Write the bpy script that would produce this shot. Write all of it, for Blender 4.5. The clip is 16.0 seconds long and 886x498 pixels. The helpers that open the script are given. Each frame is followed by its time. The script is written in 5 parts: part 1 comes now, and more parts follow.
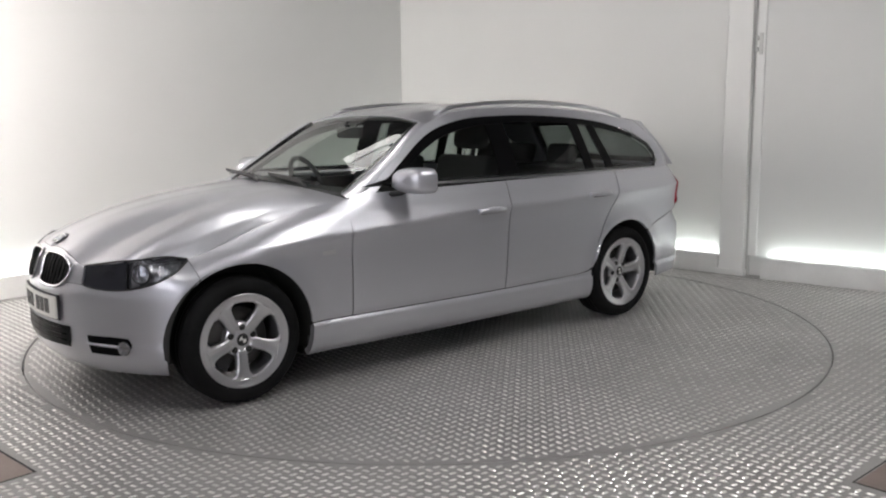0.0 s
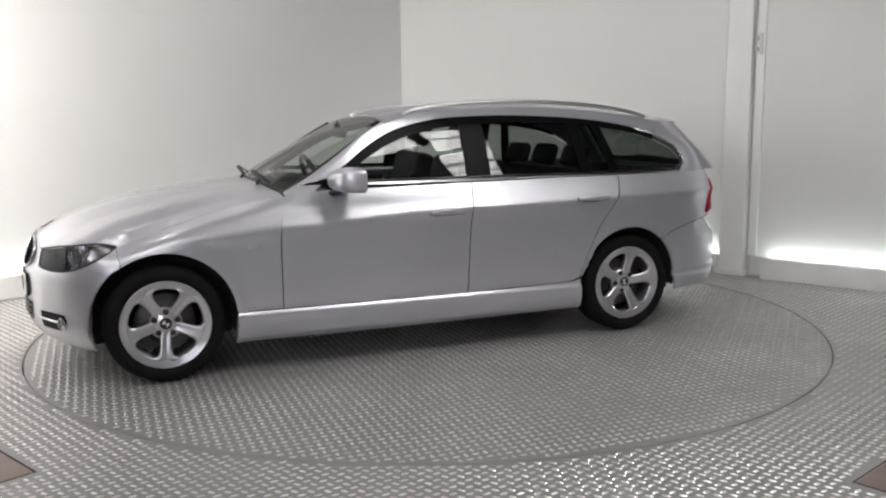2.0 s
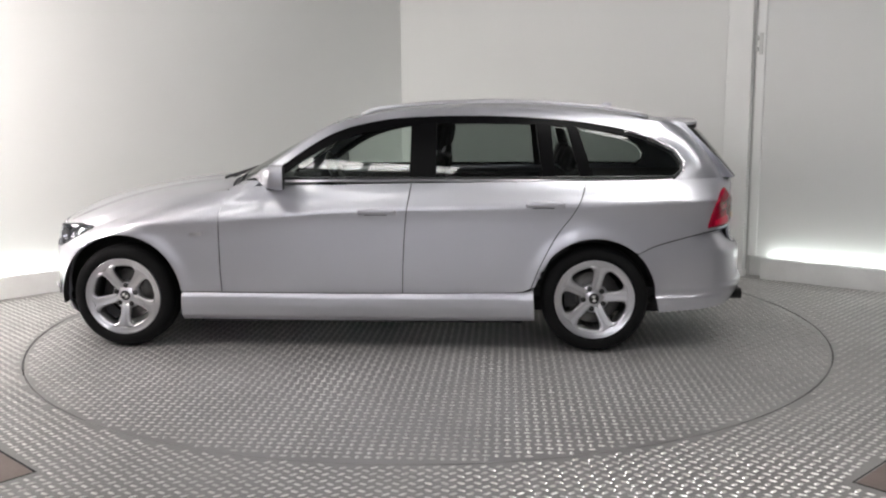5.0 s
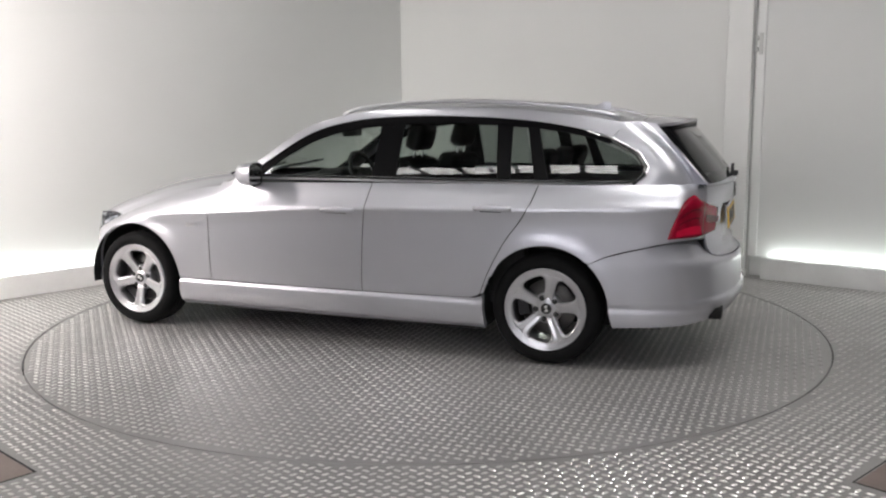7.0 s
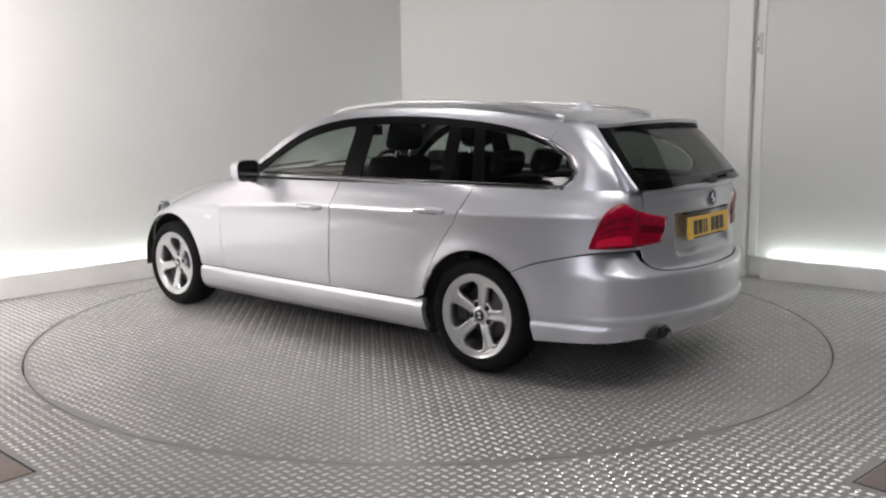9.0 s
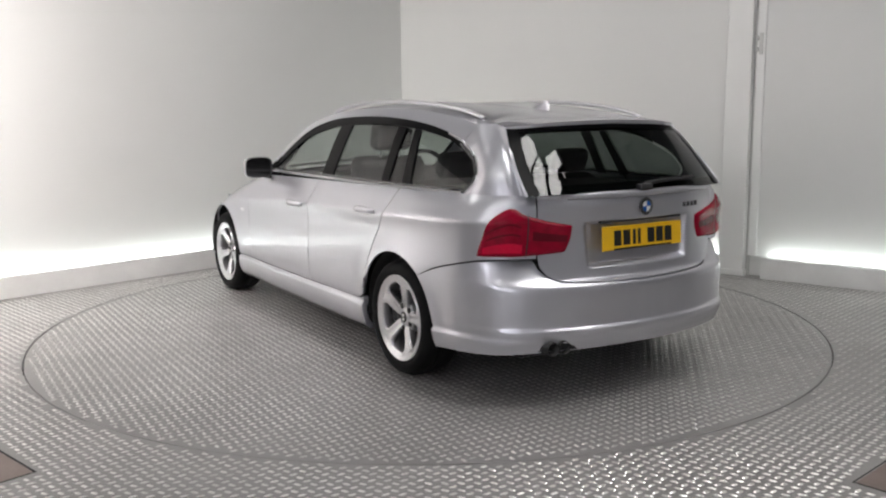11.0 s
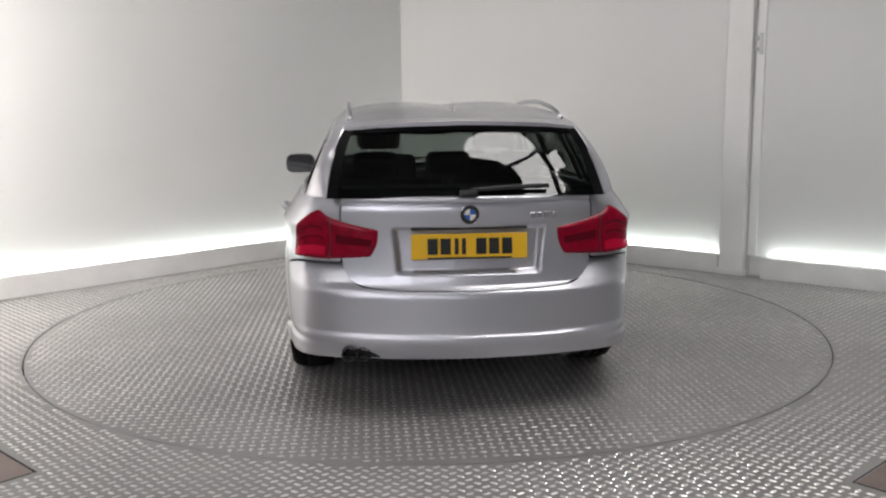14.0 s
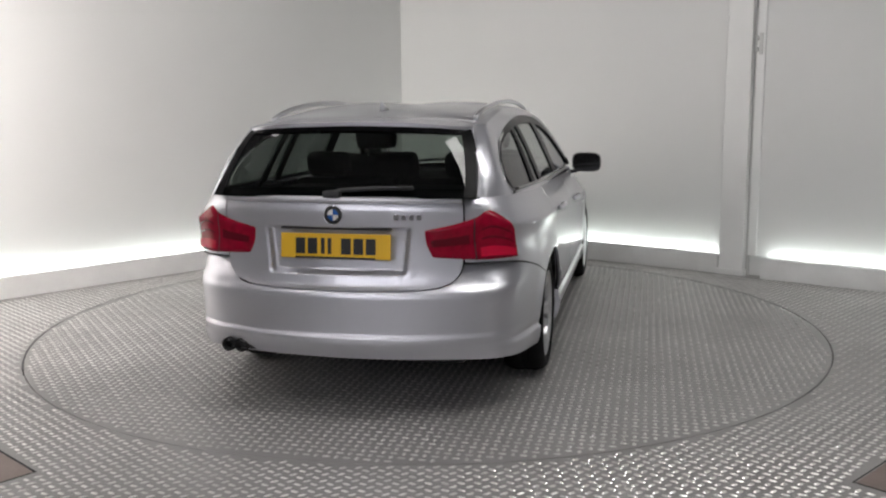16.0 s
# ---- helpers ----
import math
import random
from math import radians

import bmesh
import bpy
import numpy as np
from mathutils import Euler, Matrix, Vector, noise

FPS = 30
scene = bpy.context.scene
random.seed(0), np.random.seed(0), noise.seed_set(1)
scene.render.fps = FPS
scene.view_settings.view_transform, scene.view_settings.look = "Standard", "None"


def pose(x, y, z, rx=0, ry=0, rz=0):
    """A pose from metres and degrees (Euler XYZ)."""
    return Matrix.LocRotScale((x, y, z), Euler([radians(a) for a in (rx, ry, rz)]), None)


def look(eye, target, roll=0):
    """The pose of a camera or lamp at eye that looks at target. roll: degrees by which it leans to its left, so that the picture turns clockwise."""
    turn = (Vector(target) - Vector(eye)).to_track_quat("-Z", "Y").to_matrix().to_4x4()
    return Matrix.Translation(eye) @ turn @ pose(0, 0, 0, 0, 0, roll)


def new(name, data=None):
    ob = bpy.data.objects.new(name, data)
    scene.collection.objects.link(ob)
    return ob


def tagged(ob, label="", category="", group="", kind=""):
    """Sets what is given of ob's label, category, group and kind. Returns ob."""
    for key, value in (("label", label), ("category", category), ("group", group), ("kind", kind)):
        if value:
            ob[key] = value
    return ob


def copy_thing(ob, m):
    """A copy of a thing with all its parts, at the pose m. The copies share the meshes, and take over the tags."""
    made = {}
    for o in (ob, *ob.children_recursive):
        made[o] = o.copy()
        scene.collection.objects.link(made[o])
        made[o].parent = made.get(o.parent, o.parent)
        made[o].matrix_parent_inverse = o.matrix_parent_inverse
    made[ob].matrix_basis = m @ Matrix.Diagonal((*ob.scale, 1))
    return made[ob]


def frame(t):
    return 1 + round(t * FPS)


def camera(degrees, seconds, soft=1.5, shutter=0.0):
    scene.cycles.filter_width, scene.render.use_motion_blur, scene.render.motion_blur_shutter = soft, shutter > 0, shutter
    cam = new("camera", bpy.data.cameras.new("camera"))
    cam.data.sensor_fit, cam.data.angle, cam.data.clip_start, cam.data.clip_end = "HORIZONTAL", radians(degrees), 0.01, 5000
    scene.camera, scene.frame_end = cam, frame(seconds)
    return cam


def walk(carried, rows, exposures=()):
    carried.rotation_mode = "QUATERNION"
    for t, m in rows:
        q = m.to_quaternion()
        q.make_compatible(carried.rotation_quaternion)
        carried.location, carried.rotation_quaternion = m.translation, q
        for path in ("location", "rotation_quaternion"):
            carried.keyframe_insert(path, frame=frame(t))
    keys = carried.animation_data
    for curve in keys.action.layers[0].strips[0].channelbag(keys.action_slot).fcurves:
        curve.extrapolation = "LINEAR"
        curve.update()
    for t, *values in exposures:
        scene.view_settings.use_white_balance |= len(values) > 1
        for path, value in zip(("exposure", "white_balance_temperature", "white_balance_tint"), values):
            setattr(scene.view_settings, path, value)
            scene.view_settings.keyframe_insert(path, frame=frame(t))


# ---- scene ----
cam = camera(54.224, 16.0, soft=2.2)
EYE = Matrix.Translation((0, 0, 1.348)) @ pose(0, 0, 0, 90 - 8.734) @ pose(0, 0, 0, 0, 0, -0.458)
walk(cam, [(0.0, EYE), (16.0, EYE)], exposures=[(0.0, 0.16), (4.0, 0.12), (8.5, 0.05), (12.5, 0.07), (16.0, -0.04)])

# turntable centre, its radius, the car's place on it
TABLE = Vector((-0.0893, 5.696, 0.0))
RADIUS = 2.48
CAR_X, CAR_Y = 0.370, -0.0433


def heading(t):
    """The car's heading on the turning table, in radians."""
    u = t / 8 - 1
    return 2.60419 - 1.246392 * u - 0.023404 * u ** 2 + 0.002442 * u ** 3 + 0.001655 * u ** 4


# ---- light ----
world = bpy.data.worlds.new("world")
scene.world = world
world.use_nodes = True
world.node_tree.nodes["Background"].inputs[0].default_value = (0.8, 0.85, 0.9, 1)
world.node_tree.nodes["Background"].inputs[1].default_value = 0.01
SKY_STRENGTH = 11.0
WINDOW_STRENGTH = 5.5
PANEL_STRENGTH = 23.0
STRIP_STRENGTH = 14.0


# ---- materials ----
def material(name, base=(0.5, 0.5, 0.5), rough=0.5, metal=0.0, coat=0.0, spec=0.5, grain=0.0, scale=40.0, vary=0.0, vary_scale=3.0,
             bump=0.0, tint=None, emit=0.0, emit_colour=(1, 1, 1), rough_vary=0.0, random_value=0.0):
    """A node material with variation at two scales, fine relief and an uneven gloss."""
    m = bpy.data.materials.new(name)
    m.use_nodes = True
    nt = m.node_tree
    b = nt.nodes["Principled BSDF"]
    b.inputs["Roughness"].default_value = rough
    b.inputs["Metallic"].default_value = metal
    b.inputs["Coat Weight"].default_value = coat
    b.inputs["Coat Roughness"].default_value = 0.04
    b.inputs["Specular IOR Level"].default_value = spec
    b.inputs["Base Color"].default_value = (*base, 1)
    if emit:
        b.inputs["Emission Color"].default_value = (*emit_colour, 1)
        b.inputs["Emission Strength"].default_value = emit
    coords = nt.nodes.new("ShaderNodeTexCoord")

    def noise_node(s, detail):
        n = nt.nodes.new("ShaderNodeTexNoise")
        n.inputs["Scale"].default_value, n.inputs["Detail"].default_value = s, detail
        nt.links.new(coords.outputs["Object"], n.inputs["Vector"])
        return n
    socket = None
    if vary or grain or random_value:
        mix = nt.nodes.new("ShaderNodeMix")
        mix.data_type = "RGBA"
        other = tint or tuple(c * (1 - vary) for c in base)
        mix.inputs[6].default_value, mix.inputs[7].default_value = (*base, 1), (*other, 1)
        big = noise_node(vary_scale, 4)
        ramp = nt.nodes.new("ShaderNodeMapRange")
        ramp.inputs[1].default_value, ramp.inputs[2].default_value = 0.35, 0.65
        nt.links.new(big.outputs["Fac"], ramp.inputs[0])
        nt.links.new(ramp.outputs[0], mix.inputs[0])
        socket = mix.outputs[2]
        if grain:
            fine = noise_node(scale, 3)
            hsv = nt.nodes.new("ShaderNodeHueSaturation")
            rng = nt.nodes.new("ShaderNodeMapRange")
            rng.inputs[3].default_value, rng.inputs[4].default_value = 1 - grain, 1 + grain
            nt.links.new(fine.outputs["Fac"], rng.inputs[0])
            nt.links.new(rng.outputs[0], hsv.inputs["Value"])
            nt.links.new(socket, hsv.inputs["Color"])
            socket = hsv.outputs[0]
        if random_value:
            geo = nt.nodes.new("ShaderNodeNewGeometry")
            hsv2 = nt.nodes.new("ShaderNodeHueSaturation")
            rng2 = nt.nodes.new("ShaderNodeMapRange")
            rng2.inputs[3].default_value, rng2.inputs[4].default_value = 1 - random_value, 1 + random_value
            nt.links.new(geo.outputs["Random Per Island"], rng2.inputs[0])
            nt.links.new(rng2.outputs[0], hsv2.inputs["Value"])
            nt.links.new(socket, hsv2.inputs["Color"])
            socket = hsv2.outputs[0]
        nt.links.new(socket, b.inputs["Base Color"])
    if rough_vary:
        rn = noise_node(vary_scale * 2.3, 5)
        rr = nt.nodes.new("ShaderNodeMapRange")
        rr.inputs[3].default_value, rr.inputs[4].default_value = max(rough - rough_vary, 0.02), min(rough + rough_vary, 1)
        nt.links.new(rn.outputs["Fac"], rr.inputs[0])
        nt.links.new(rr.outputs[0], b.inputs["Roughness"])
    if bump:
        bn = noise_node(scale, 4)
        bp = nt.nodes.new("ShaderNodeBump")
        bp.inputs["Strength"].default_value, bp.inputs["Distance"].default_value = bump, 0.002
        nt.links.new(bn.outputs["Fac"], bp.inputs["Height"])
        nt.links.new(bp.outputs["Normal"], b.inputs["Normal"])
    return m


def glass_material(name, tint, base_gloss=0.075, edge=1.0):
    """Thin glass: tinted, clear in the middle, glossier at a slant."""
    m = bpy.data.materials.new(name)
    m.use_nodes = True
    nt = m.node_tree
    nt.nodes.remove(nt.nodes["Principled BSDF"])
    out = nt.nodes["Material Output"]
    clear, gloss = nt.nodes.new("ShaderNodeBsdfTransparent"), nt.nodes.new("ShaderNodeBsdfGlossy")
    clear.inputs[0].default_value = (*tint, 1)
    gloss.inputs["Roughness"].default_value = 0.01
    slant, mix = nt.nodes.new("ShaderNodeLayerWeight"), nt.nodes.new("ShaderNodeMixShader")
    slant.inputs["Blend"].default_value = 0.5
    power, scale_up = nt.nodes.new("ShaderNodeMath"), nt.nodes.new("ShaderNodeMath")
    power.operation, scale_up.operation = "POWER", "MULTIPLY_ADD"
    power.inputs[1].default_value = 4.5
    scale_up.inputs[1].default_value, scale_up.inputs[2].default_value = edge - base_gloss, base_gloss
    nt.links.new(slant.outputs["Facing"], power.inputs[0])
    nt.links.new(power.outputs[0], scale_up.inputs[0])
    nt.links.new(scale_up.outputs[0], mix.inputs[0])
    nt.links.new(clear.outputs[0], mix.inputs[1])
    nt.links.new(gloss.outputs[0], mix.inputs[2])
    nt.links.new(mix.outputs[0], out.inputs[0])
    return m


PAINT = material("silver_paint", (0.57, 0.575, 0.618), 0.38, 0.80, 0.8, grain=0.05, scale=900, vary=0.02, vary_scale=1.5)
WALL = material("white_wall_paint", (0.70, 0.705, 0.69), 0.55, grain=0.012, scale=120, vary=0.04, vary_scale=0.7, bump=0.06, rough_vary=0.08)
DARK_WALL = material("dark_grey_blockwork", (0.10, 0.10, 0.105), 0.8, grain=0.1, scale=25, vary=0.3, vary_scale=1.2, bump=0.2)
GREY_WALL = material("grey_painted_blockwork", (0.30, 0.30, 0.31), 0.75, grain=0.08, scale=25, vary=0.2, vary_scale=1.2, bump=0.2)
WALL_TRIM = material("white_trim_paint", (0.78, 0.785, 0.77), 0.4, grain=0.02, scale=90, vary=0.05, vary_scale=2, bump=0.05)
PLINTH = material("off_white_plinth_paint", (0.80, 0.80, 0.785), 0.45, grain=0.04, scale=50, vary=0.14, vary_scale=2.2, bump=0.08, rough_vary=0.1)
FLOOR = material("aluminium_tread_plate", (0.335, 0.327, 0.318), 0.44, 0.3, spec=0.4, grain=0.07, scale=160, vary=0.16, vary_scale=1.3, bump=0.12, rough_vary=0.12)
STUD = material("worn_aluminium_studs", (0.78, 0.77, 0.75), 0.34, 0.8, grain=0.05, scale=200, vary=0.12, vary_scale=1.1, rough_vary=0.08, random_value=0.14)
DECK_STUD = material("worn_deck_studs", (0.78, 0.77, 0.75), 0.34, 0.78, grain=0.05, scale=200, vary=0.30, vary_scale=0.9, rough_vary=0.10, random_value=0.16)
TABLE_PLATE = material("turntable_tread_plate", (0.33, 0.322, 0.314), 0.40, 0.3, spec=0.4, grain=0.07, scale=160, vary=0.15, vary_scale=1.2, bump=0.12, rough_vary=0.12)
HATCH = material("rusty_cover_plate", (0.26, 0.205, 0.18), 0.55, 0.2, grain=0.1, scale=60, vary=0.25, vary_scale=4, bump=0.15)
# grey for the painted shade of the door groove and for the dull latch
GAP = material("grey_recess_paint", (0.60, 0.60, 0.585), 0.6, grain=0.05, vary=0.1)
PIT = material("dark_gap", (0.01, 0.01, 0.01), 0.8)
CEILING = material("grey_roof_lining", (0.22, 0.22, 0.225), 0.7, grain=0.05, scale=30, vary=0.15, vary_scale=0.8)
BAR = material("dark_glazing_bar", (0.04, 0.04, 0.045), 0.5, 0.3)
SKYPANE = material("daylight_pane", (0.8, 0.8, 0.8), 0.4, emit=SKY_STRENGTH, emit_colour=(1.0, 0.975, 0.955))
DIMPANE = material("dim_daylight_pane", (0.8, 0.8, 0.8), 0.4, emit=SKY_STRENGTH * 0.5, emit_colour=(1.0, 0.975, 0.955))
# glow of the unseen windows added behind the view
WINDOWPANE = material("bright_window_pane", (0.8, 0.8, 0.8), 0.4, emit=WINDOW_STRENGTH, emit_colour=(0.96, 0.94, 1.0))
# glow of the added lamp that brightens the left wall
WARMPANE = material("warm_lamp_diffuser", (0.8, 0.8, 0.8), 0.4, emit=PANEL_STRENGTH, emit_colour=(1.0, 0.92, 0.895))
STRIP = material("cool_white_led", (0.8, 0.8, 0.8), 0.4, emit=STRIP_STRENGTH, emit_colour=(0.93, 1.0, 0.97))
GLASS = glass_material("car_window_glass", (0.73, 0.78, 0.75), 0.055)
PRIVACY = glass_material("tinted_rear_glass", (0.42, 0.46, 0.44), 0.045)
REAR_GLASS = glass_material("dark_rear_glass", (0.24, 0.27, 0.255), 0.045)
LENS = glass_material("clear_lamp_lens", (0.90, 0.91, 0.93), 0.02, 0.10)
BLACK = material("gloss_black_trim", (0.012, 0.012, 0.013), 0.18, coat=0.5, grain=0.1, scale=200)
PILLAR = material("matt_black_film", (0.004, 0.004, 0.0045), 0.3, spec=0.06, grain=0.1, scale=300)
PLASTIC = material("black_plastic", (0.022, 0.022, 0.024), 0.55, grain=0.15, scale=300, bump=0.1)
RUBBER = material("tyre_rubber", (0.009, 0.009, 0.0095), 0.75, spec=0.12, grain=0.2, scale=120, vary=0.3, vary_scale=9, bump=0.12)
CHROME = material("chrome", (0.75, 0.75, 0.77), 0.12, 1.0, grain=0.02)
SATIN = material("satin_aluminium", (0.66, 0.66, 0.68), 0.28, 1.0, grain=0.03, scale=300)
ALLOY = material("silver_alloy_lacquer", (0.56, 0.56, 0.58), 0.28, 0.85, 0.6, grain=0.04, scale=400, vary=0.05, vary_scale=14)
LAMP_SILVER = material("lamp_reflector", (0.66, 0.66, 0.68), 0.25, 0.7, grain=0.2, scale=90, vary=0.4, vary_scale=18)
LAMP_DARK = material("dim_lamp_reflector", (0.42, 0.42, 0.44), 0.22, 0.8, grain=0.25, scale=90, vary=0.5, vary_scale=22)
LAMP_SHADE = material("dark_lamp_panel", (0.030, 0.030, 0.036), 0.45, spec=0.2, grain=0.1, scale=150)
BRAKE = material("brake_disc_steel", (0.10, 0.097, 0.094), 0.45, 0.9, grain=0.1, scale=150)
CALIPER = material("grey_caliper", (0.03, 0.03, 0.032), 0.55, 0.4, grain=0.1)
RED = material("red_lamp_lens", (0.30, 0.002, 0.022), 0.22, coat=0.06, spec=0.2, grain=0.08, scale=160, vary=0.25, vary_scale=26)
RED_BRIGHT = material("bright_red_reflector", (0.58, 0.006, 0.04), 0.15, coat=0.2, spec=0.25, grain=0.1, scale=200)
RED_DARK = material("dark_red_lens", (0.11, 0.002, 0.010), 0.15, coat=0.15, spec=0.25)
YELLOW = material("yellow_plate", (0.78, 0.46, 0.015), 0.35, coat=0.3, grain=0.02)
WHITE = material("white_plate", (0.75, 0.75, 0.72), 0.35, coat=0.3, grain=0.02)
INK = material("black_ink", (0.012, 0.012, 0.012), 0.4)
BLUE = material("blue_enamel", (0.03, 0.12, 0.4), 0.2, coat=1.0)
CLOTH = material("dark_seat_cloth", (0.012, 0.012, 0.013), 0.85, grain=0.25, scale=500, bump=0.2, vary=0.2, vary_scale=8)
CABIN = material("dark_cabin_plastic", (0.011, 0.011, 0.012), 0.6, grain=0.15, scale=200, bump=0.1)
LINING = material("grey_headlining", (0.25, 0.245, 0.235), 0.9, grain=0.08, scale=300)
UNDER = material("dirty_underbody", (0.02, 0.02, 0.02), 0.8, grain=0.3, scale=30, vary=0.3)
SOOT = material("sooty_steel", (0.012, 0.012, 0.012), 0.5, 0.2, grain=0.2, scale=120)


# ---- mesh helpers ----
def thing(name, label, category, group="", kind=""):
    return tagged(new(name), label, category, group, kind)


def part(name, bm, mat, parent=None, label="", smooth=False):
    """Links a bmesh as one mesh object under a thing or a part."""
    me = bpy.data.meshes.new(name)
    bm.to_mesh(me)
    bm.free()
    if mat:
        me.materials.append(mat)
    if smooth:
        me.polygons.foreach_set("use_smooth", [True] * len(me.polygons))
    ob = new(name, me)
    ob.parent = parent
    return tagged(ob, label)


def box(bm, x0, x1, y0, y1, z0, z1, bevel=0.0, m=None):
    made = bmesh.ops.create_cube(bm, size=1.0)["verts"]
    place = Matrix.Translation(((x0 + x1) / 2, (y0 + y1) / 2, (z0 + z1) / 2)) @ Matrix.Diagonal((x1 - x0, y1 - y0, z1 - z0, 1))
    bmesh.ops.transform(bm, matrix=place, verts=made)
    if bevel:
        edges = list({e for v in made for e in v.link_edges})
        out = bmesh.ops.bevel(bm, geom=edges, offset=bevel, segments=3, profile=0.5, affect="EDGES")
        made = list({v for f in out["faces"] for v in f.verts} | {v for v in made if v.is_valid})
    if m:
        bmesh.ops.transform(bm, matrix=m, verts=made)
    return bm


def grid_mesh(bm, fn, nu, nv, close_u=False):
    rows = [[bm.verts.new(fn(i / nu, j / nv)) for j in range(nv + 1)] for i in range(nu if close_u else nu + 1)]
    n = len(rows)
    for i in range(nu):
        a, b = rows[i], rows[(i + 1) % n]
        for j in range(nv):
            bm.faces.new((a[j], b[j], b[j + 1], a[j + 1]))
    return bm


def lathe(bm, profile, n=48, axis="y", closed=False):
    """Turns a profile of (radius, along) round an axis through the origin."""
    pts = profile + ([profile[0]] if closed else [])

    def at(u, v):
        r, a = pts[round(v * (len(pts) - 1))]
        c, s = math.cos(u * math.tau) * r, math.sin(u * math.tau) * r
        return (c, a, s) if axis == "y" else (c, s, a)
    return grid_mesh(bm, at, n, len(pts) - 1, True)


def tube(bm, pts, radius, n=10, flat=1.0):
    """A round bar along a line of points, closed at its ends."""
    pts = [Vector(p) for p in pts]
    rings = []
    for i, p in enumerate(pts):
        d = (pts[min(i + 1, len(pts) - 1)] - pts[max(i - 1, 0)]).normalized()
        side = d.cross(Vector((0, 0, 1)))
        side = side.normalized() if side.length > 1e-4 else Vector((1, 0, 0))
        up = side.cross(d)
        r = radius(i / (len(pts) - 1)) if callable(radius) else radius
        rings.append([bm.verts.new(p + side * r * math.cos(k * math.tau / n) + up * r * flat * math.sin(k * math.tau / n)) for k in range(n)])
    for a, b in zip(rings, rings[1:]):
        for k in range(n):
            bm.faces.new((a[k], a[(k + 1) % n], b[(k + 1) % n], b[k]))
    bm.faces.new(rings[0][::-1])
    bm.faces.new(rings[-1])
    return bm


def line(points):
    """A smooth line through points, as a function of 0..1 by length."""
    p = np.array(points, float)
    if len(p) > 2:
        q = np.vstack([2 * p[0] - p[1], p, 2 * p[-1] - p[-2]])
        out = []
        for i in range(1, len(q) - 2):
            a, b, c, d = q[i - 1], q[i], q[i + 1], q[i + 2]
            for k in range(10):
                t = k / 10
                out.append(0.5 * (2 * b + (c - a) * t + (2 * a - 5 * b + 4 * c - d) * t * t + (3 * b - a - 3 * c + d) * t ** 3))
        p = np.vstack([out, p[-1:]])
    s = np.concatenate([[0], np.cumsum(np.linalg.norm(np.diff(p, axis=0), axis=1))])
    s /= s[-1]
    return lambda t: np.array([np.interp(t, s, p[:, k]) for k in range(p.shape[1])])


def chain(*pieces):
    """Straight line through points, by length."""
    p = np.array(pieces, float)
    s = np.concatenate([[0], np.cumsum(np.linalg.norm(np.diff(p, axis=0), axis=1))])
    s /= s[-1]
    return lambda t: np.array([np.interp(t, s, p[:, k]) for k in range(p.shape[1])])


def coons(bottom, top, left, right):
    """The patch between four lines: bottom and top run the same way, left and right from bottom to top."""
    c00, c10, c01, c11 = (bottom(0) + left(0)) / 2, (bottom(1) + right(0)) / 2, (top(0) + left(1)) / 2, (top(1) + right(1)) / 2

    def at(u, v):
        flat = (1 - u) * (1 - v) * c00 + u * (1 - v) * c10 + (1 - u) * v * c01 + u * v * c11
        return (1 - v) * bottom(u) + v * top(u) + (1 - u) * left(v) + u * right(v) - flat
    return at


def mirrored(ob, parent=None):
    """The same part on the car's other side."""
    me = ob.data.copy()
    me.transform(Matrix.Diagonal((1, -1, 1, 1)))
    me.flip_normals()
    twin = new(ob.name.split(".")[0], me)
    twin.parent = parent or ob.parent
    for mod in ob.modifiers:
        made = twin.modifiers.new(mod.name, mod.type)
        made.thickness, made.offset = mod.thickness, mod.offset
    return tagged(twin, ob.get("label", ""))


def thick(ob, depth, offset=-1.0):
    """Gives a sheet its thickness, inwards."""
    mod = ob.modifiers.new("thickness", "SOLIDIFY")
    mod.thickness, mod.offset = depth, offset
    return ob


# ---- room ----
CORNER = Vector((-0.44, 9.64, 0))
LEFT_WAY = Vector((-1.68, -1.80, 0)).normalized()
RIGHT_WAY = Vector((1.88, -1.51, 0)).normalized()
LEFT_LONG, WALL_LONG, WALL_HIGH = 8.0, 6.7, 4.6
LEFT_END, RIGHT_END = CORNER + LEFT_WAY * LEFT_LONG, CORNER + RIGHT_WAY * WALL_LONG
EAST_END, FAR_END = Vector((7.2, 1.2, 0)), Vector((0.6, -4.4, 0))


def along(a, b):
    """The pose whose x runs from a to b, y to the wall's back."""
    d = (b - a).normalized()
    n = Vector((-d.y, d.x, 0))
    return Matrix(((d.x, n.x, 0, a.x), (d.y, n.y, 0, a.y), (0, 0, 1, 0), (0, 0, 0, 1)))


def wall(name, a, b, label, mat=WALL, low=-0.1, high=4.6, back=0.0):
    bm = bmesh.new()
    long = (b - a).length
    box(bm, -0.15, long + 0.15, back, back + 0.15, low, high)
    ob = part(name, bm, mat)
    ob.matrix_world = along(a, b)
    return tagged(ob, label, "wall", kind="structure")


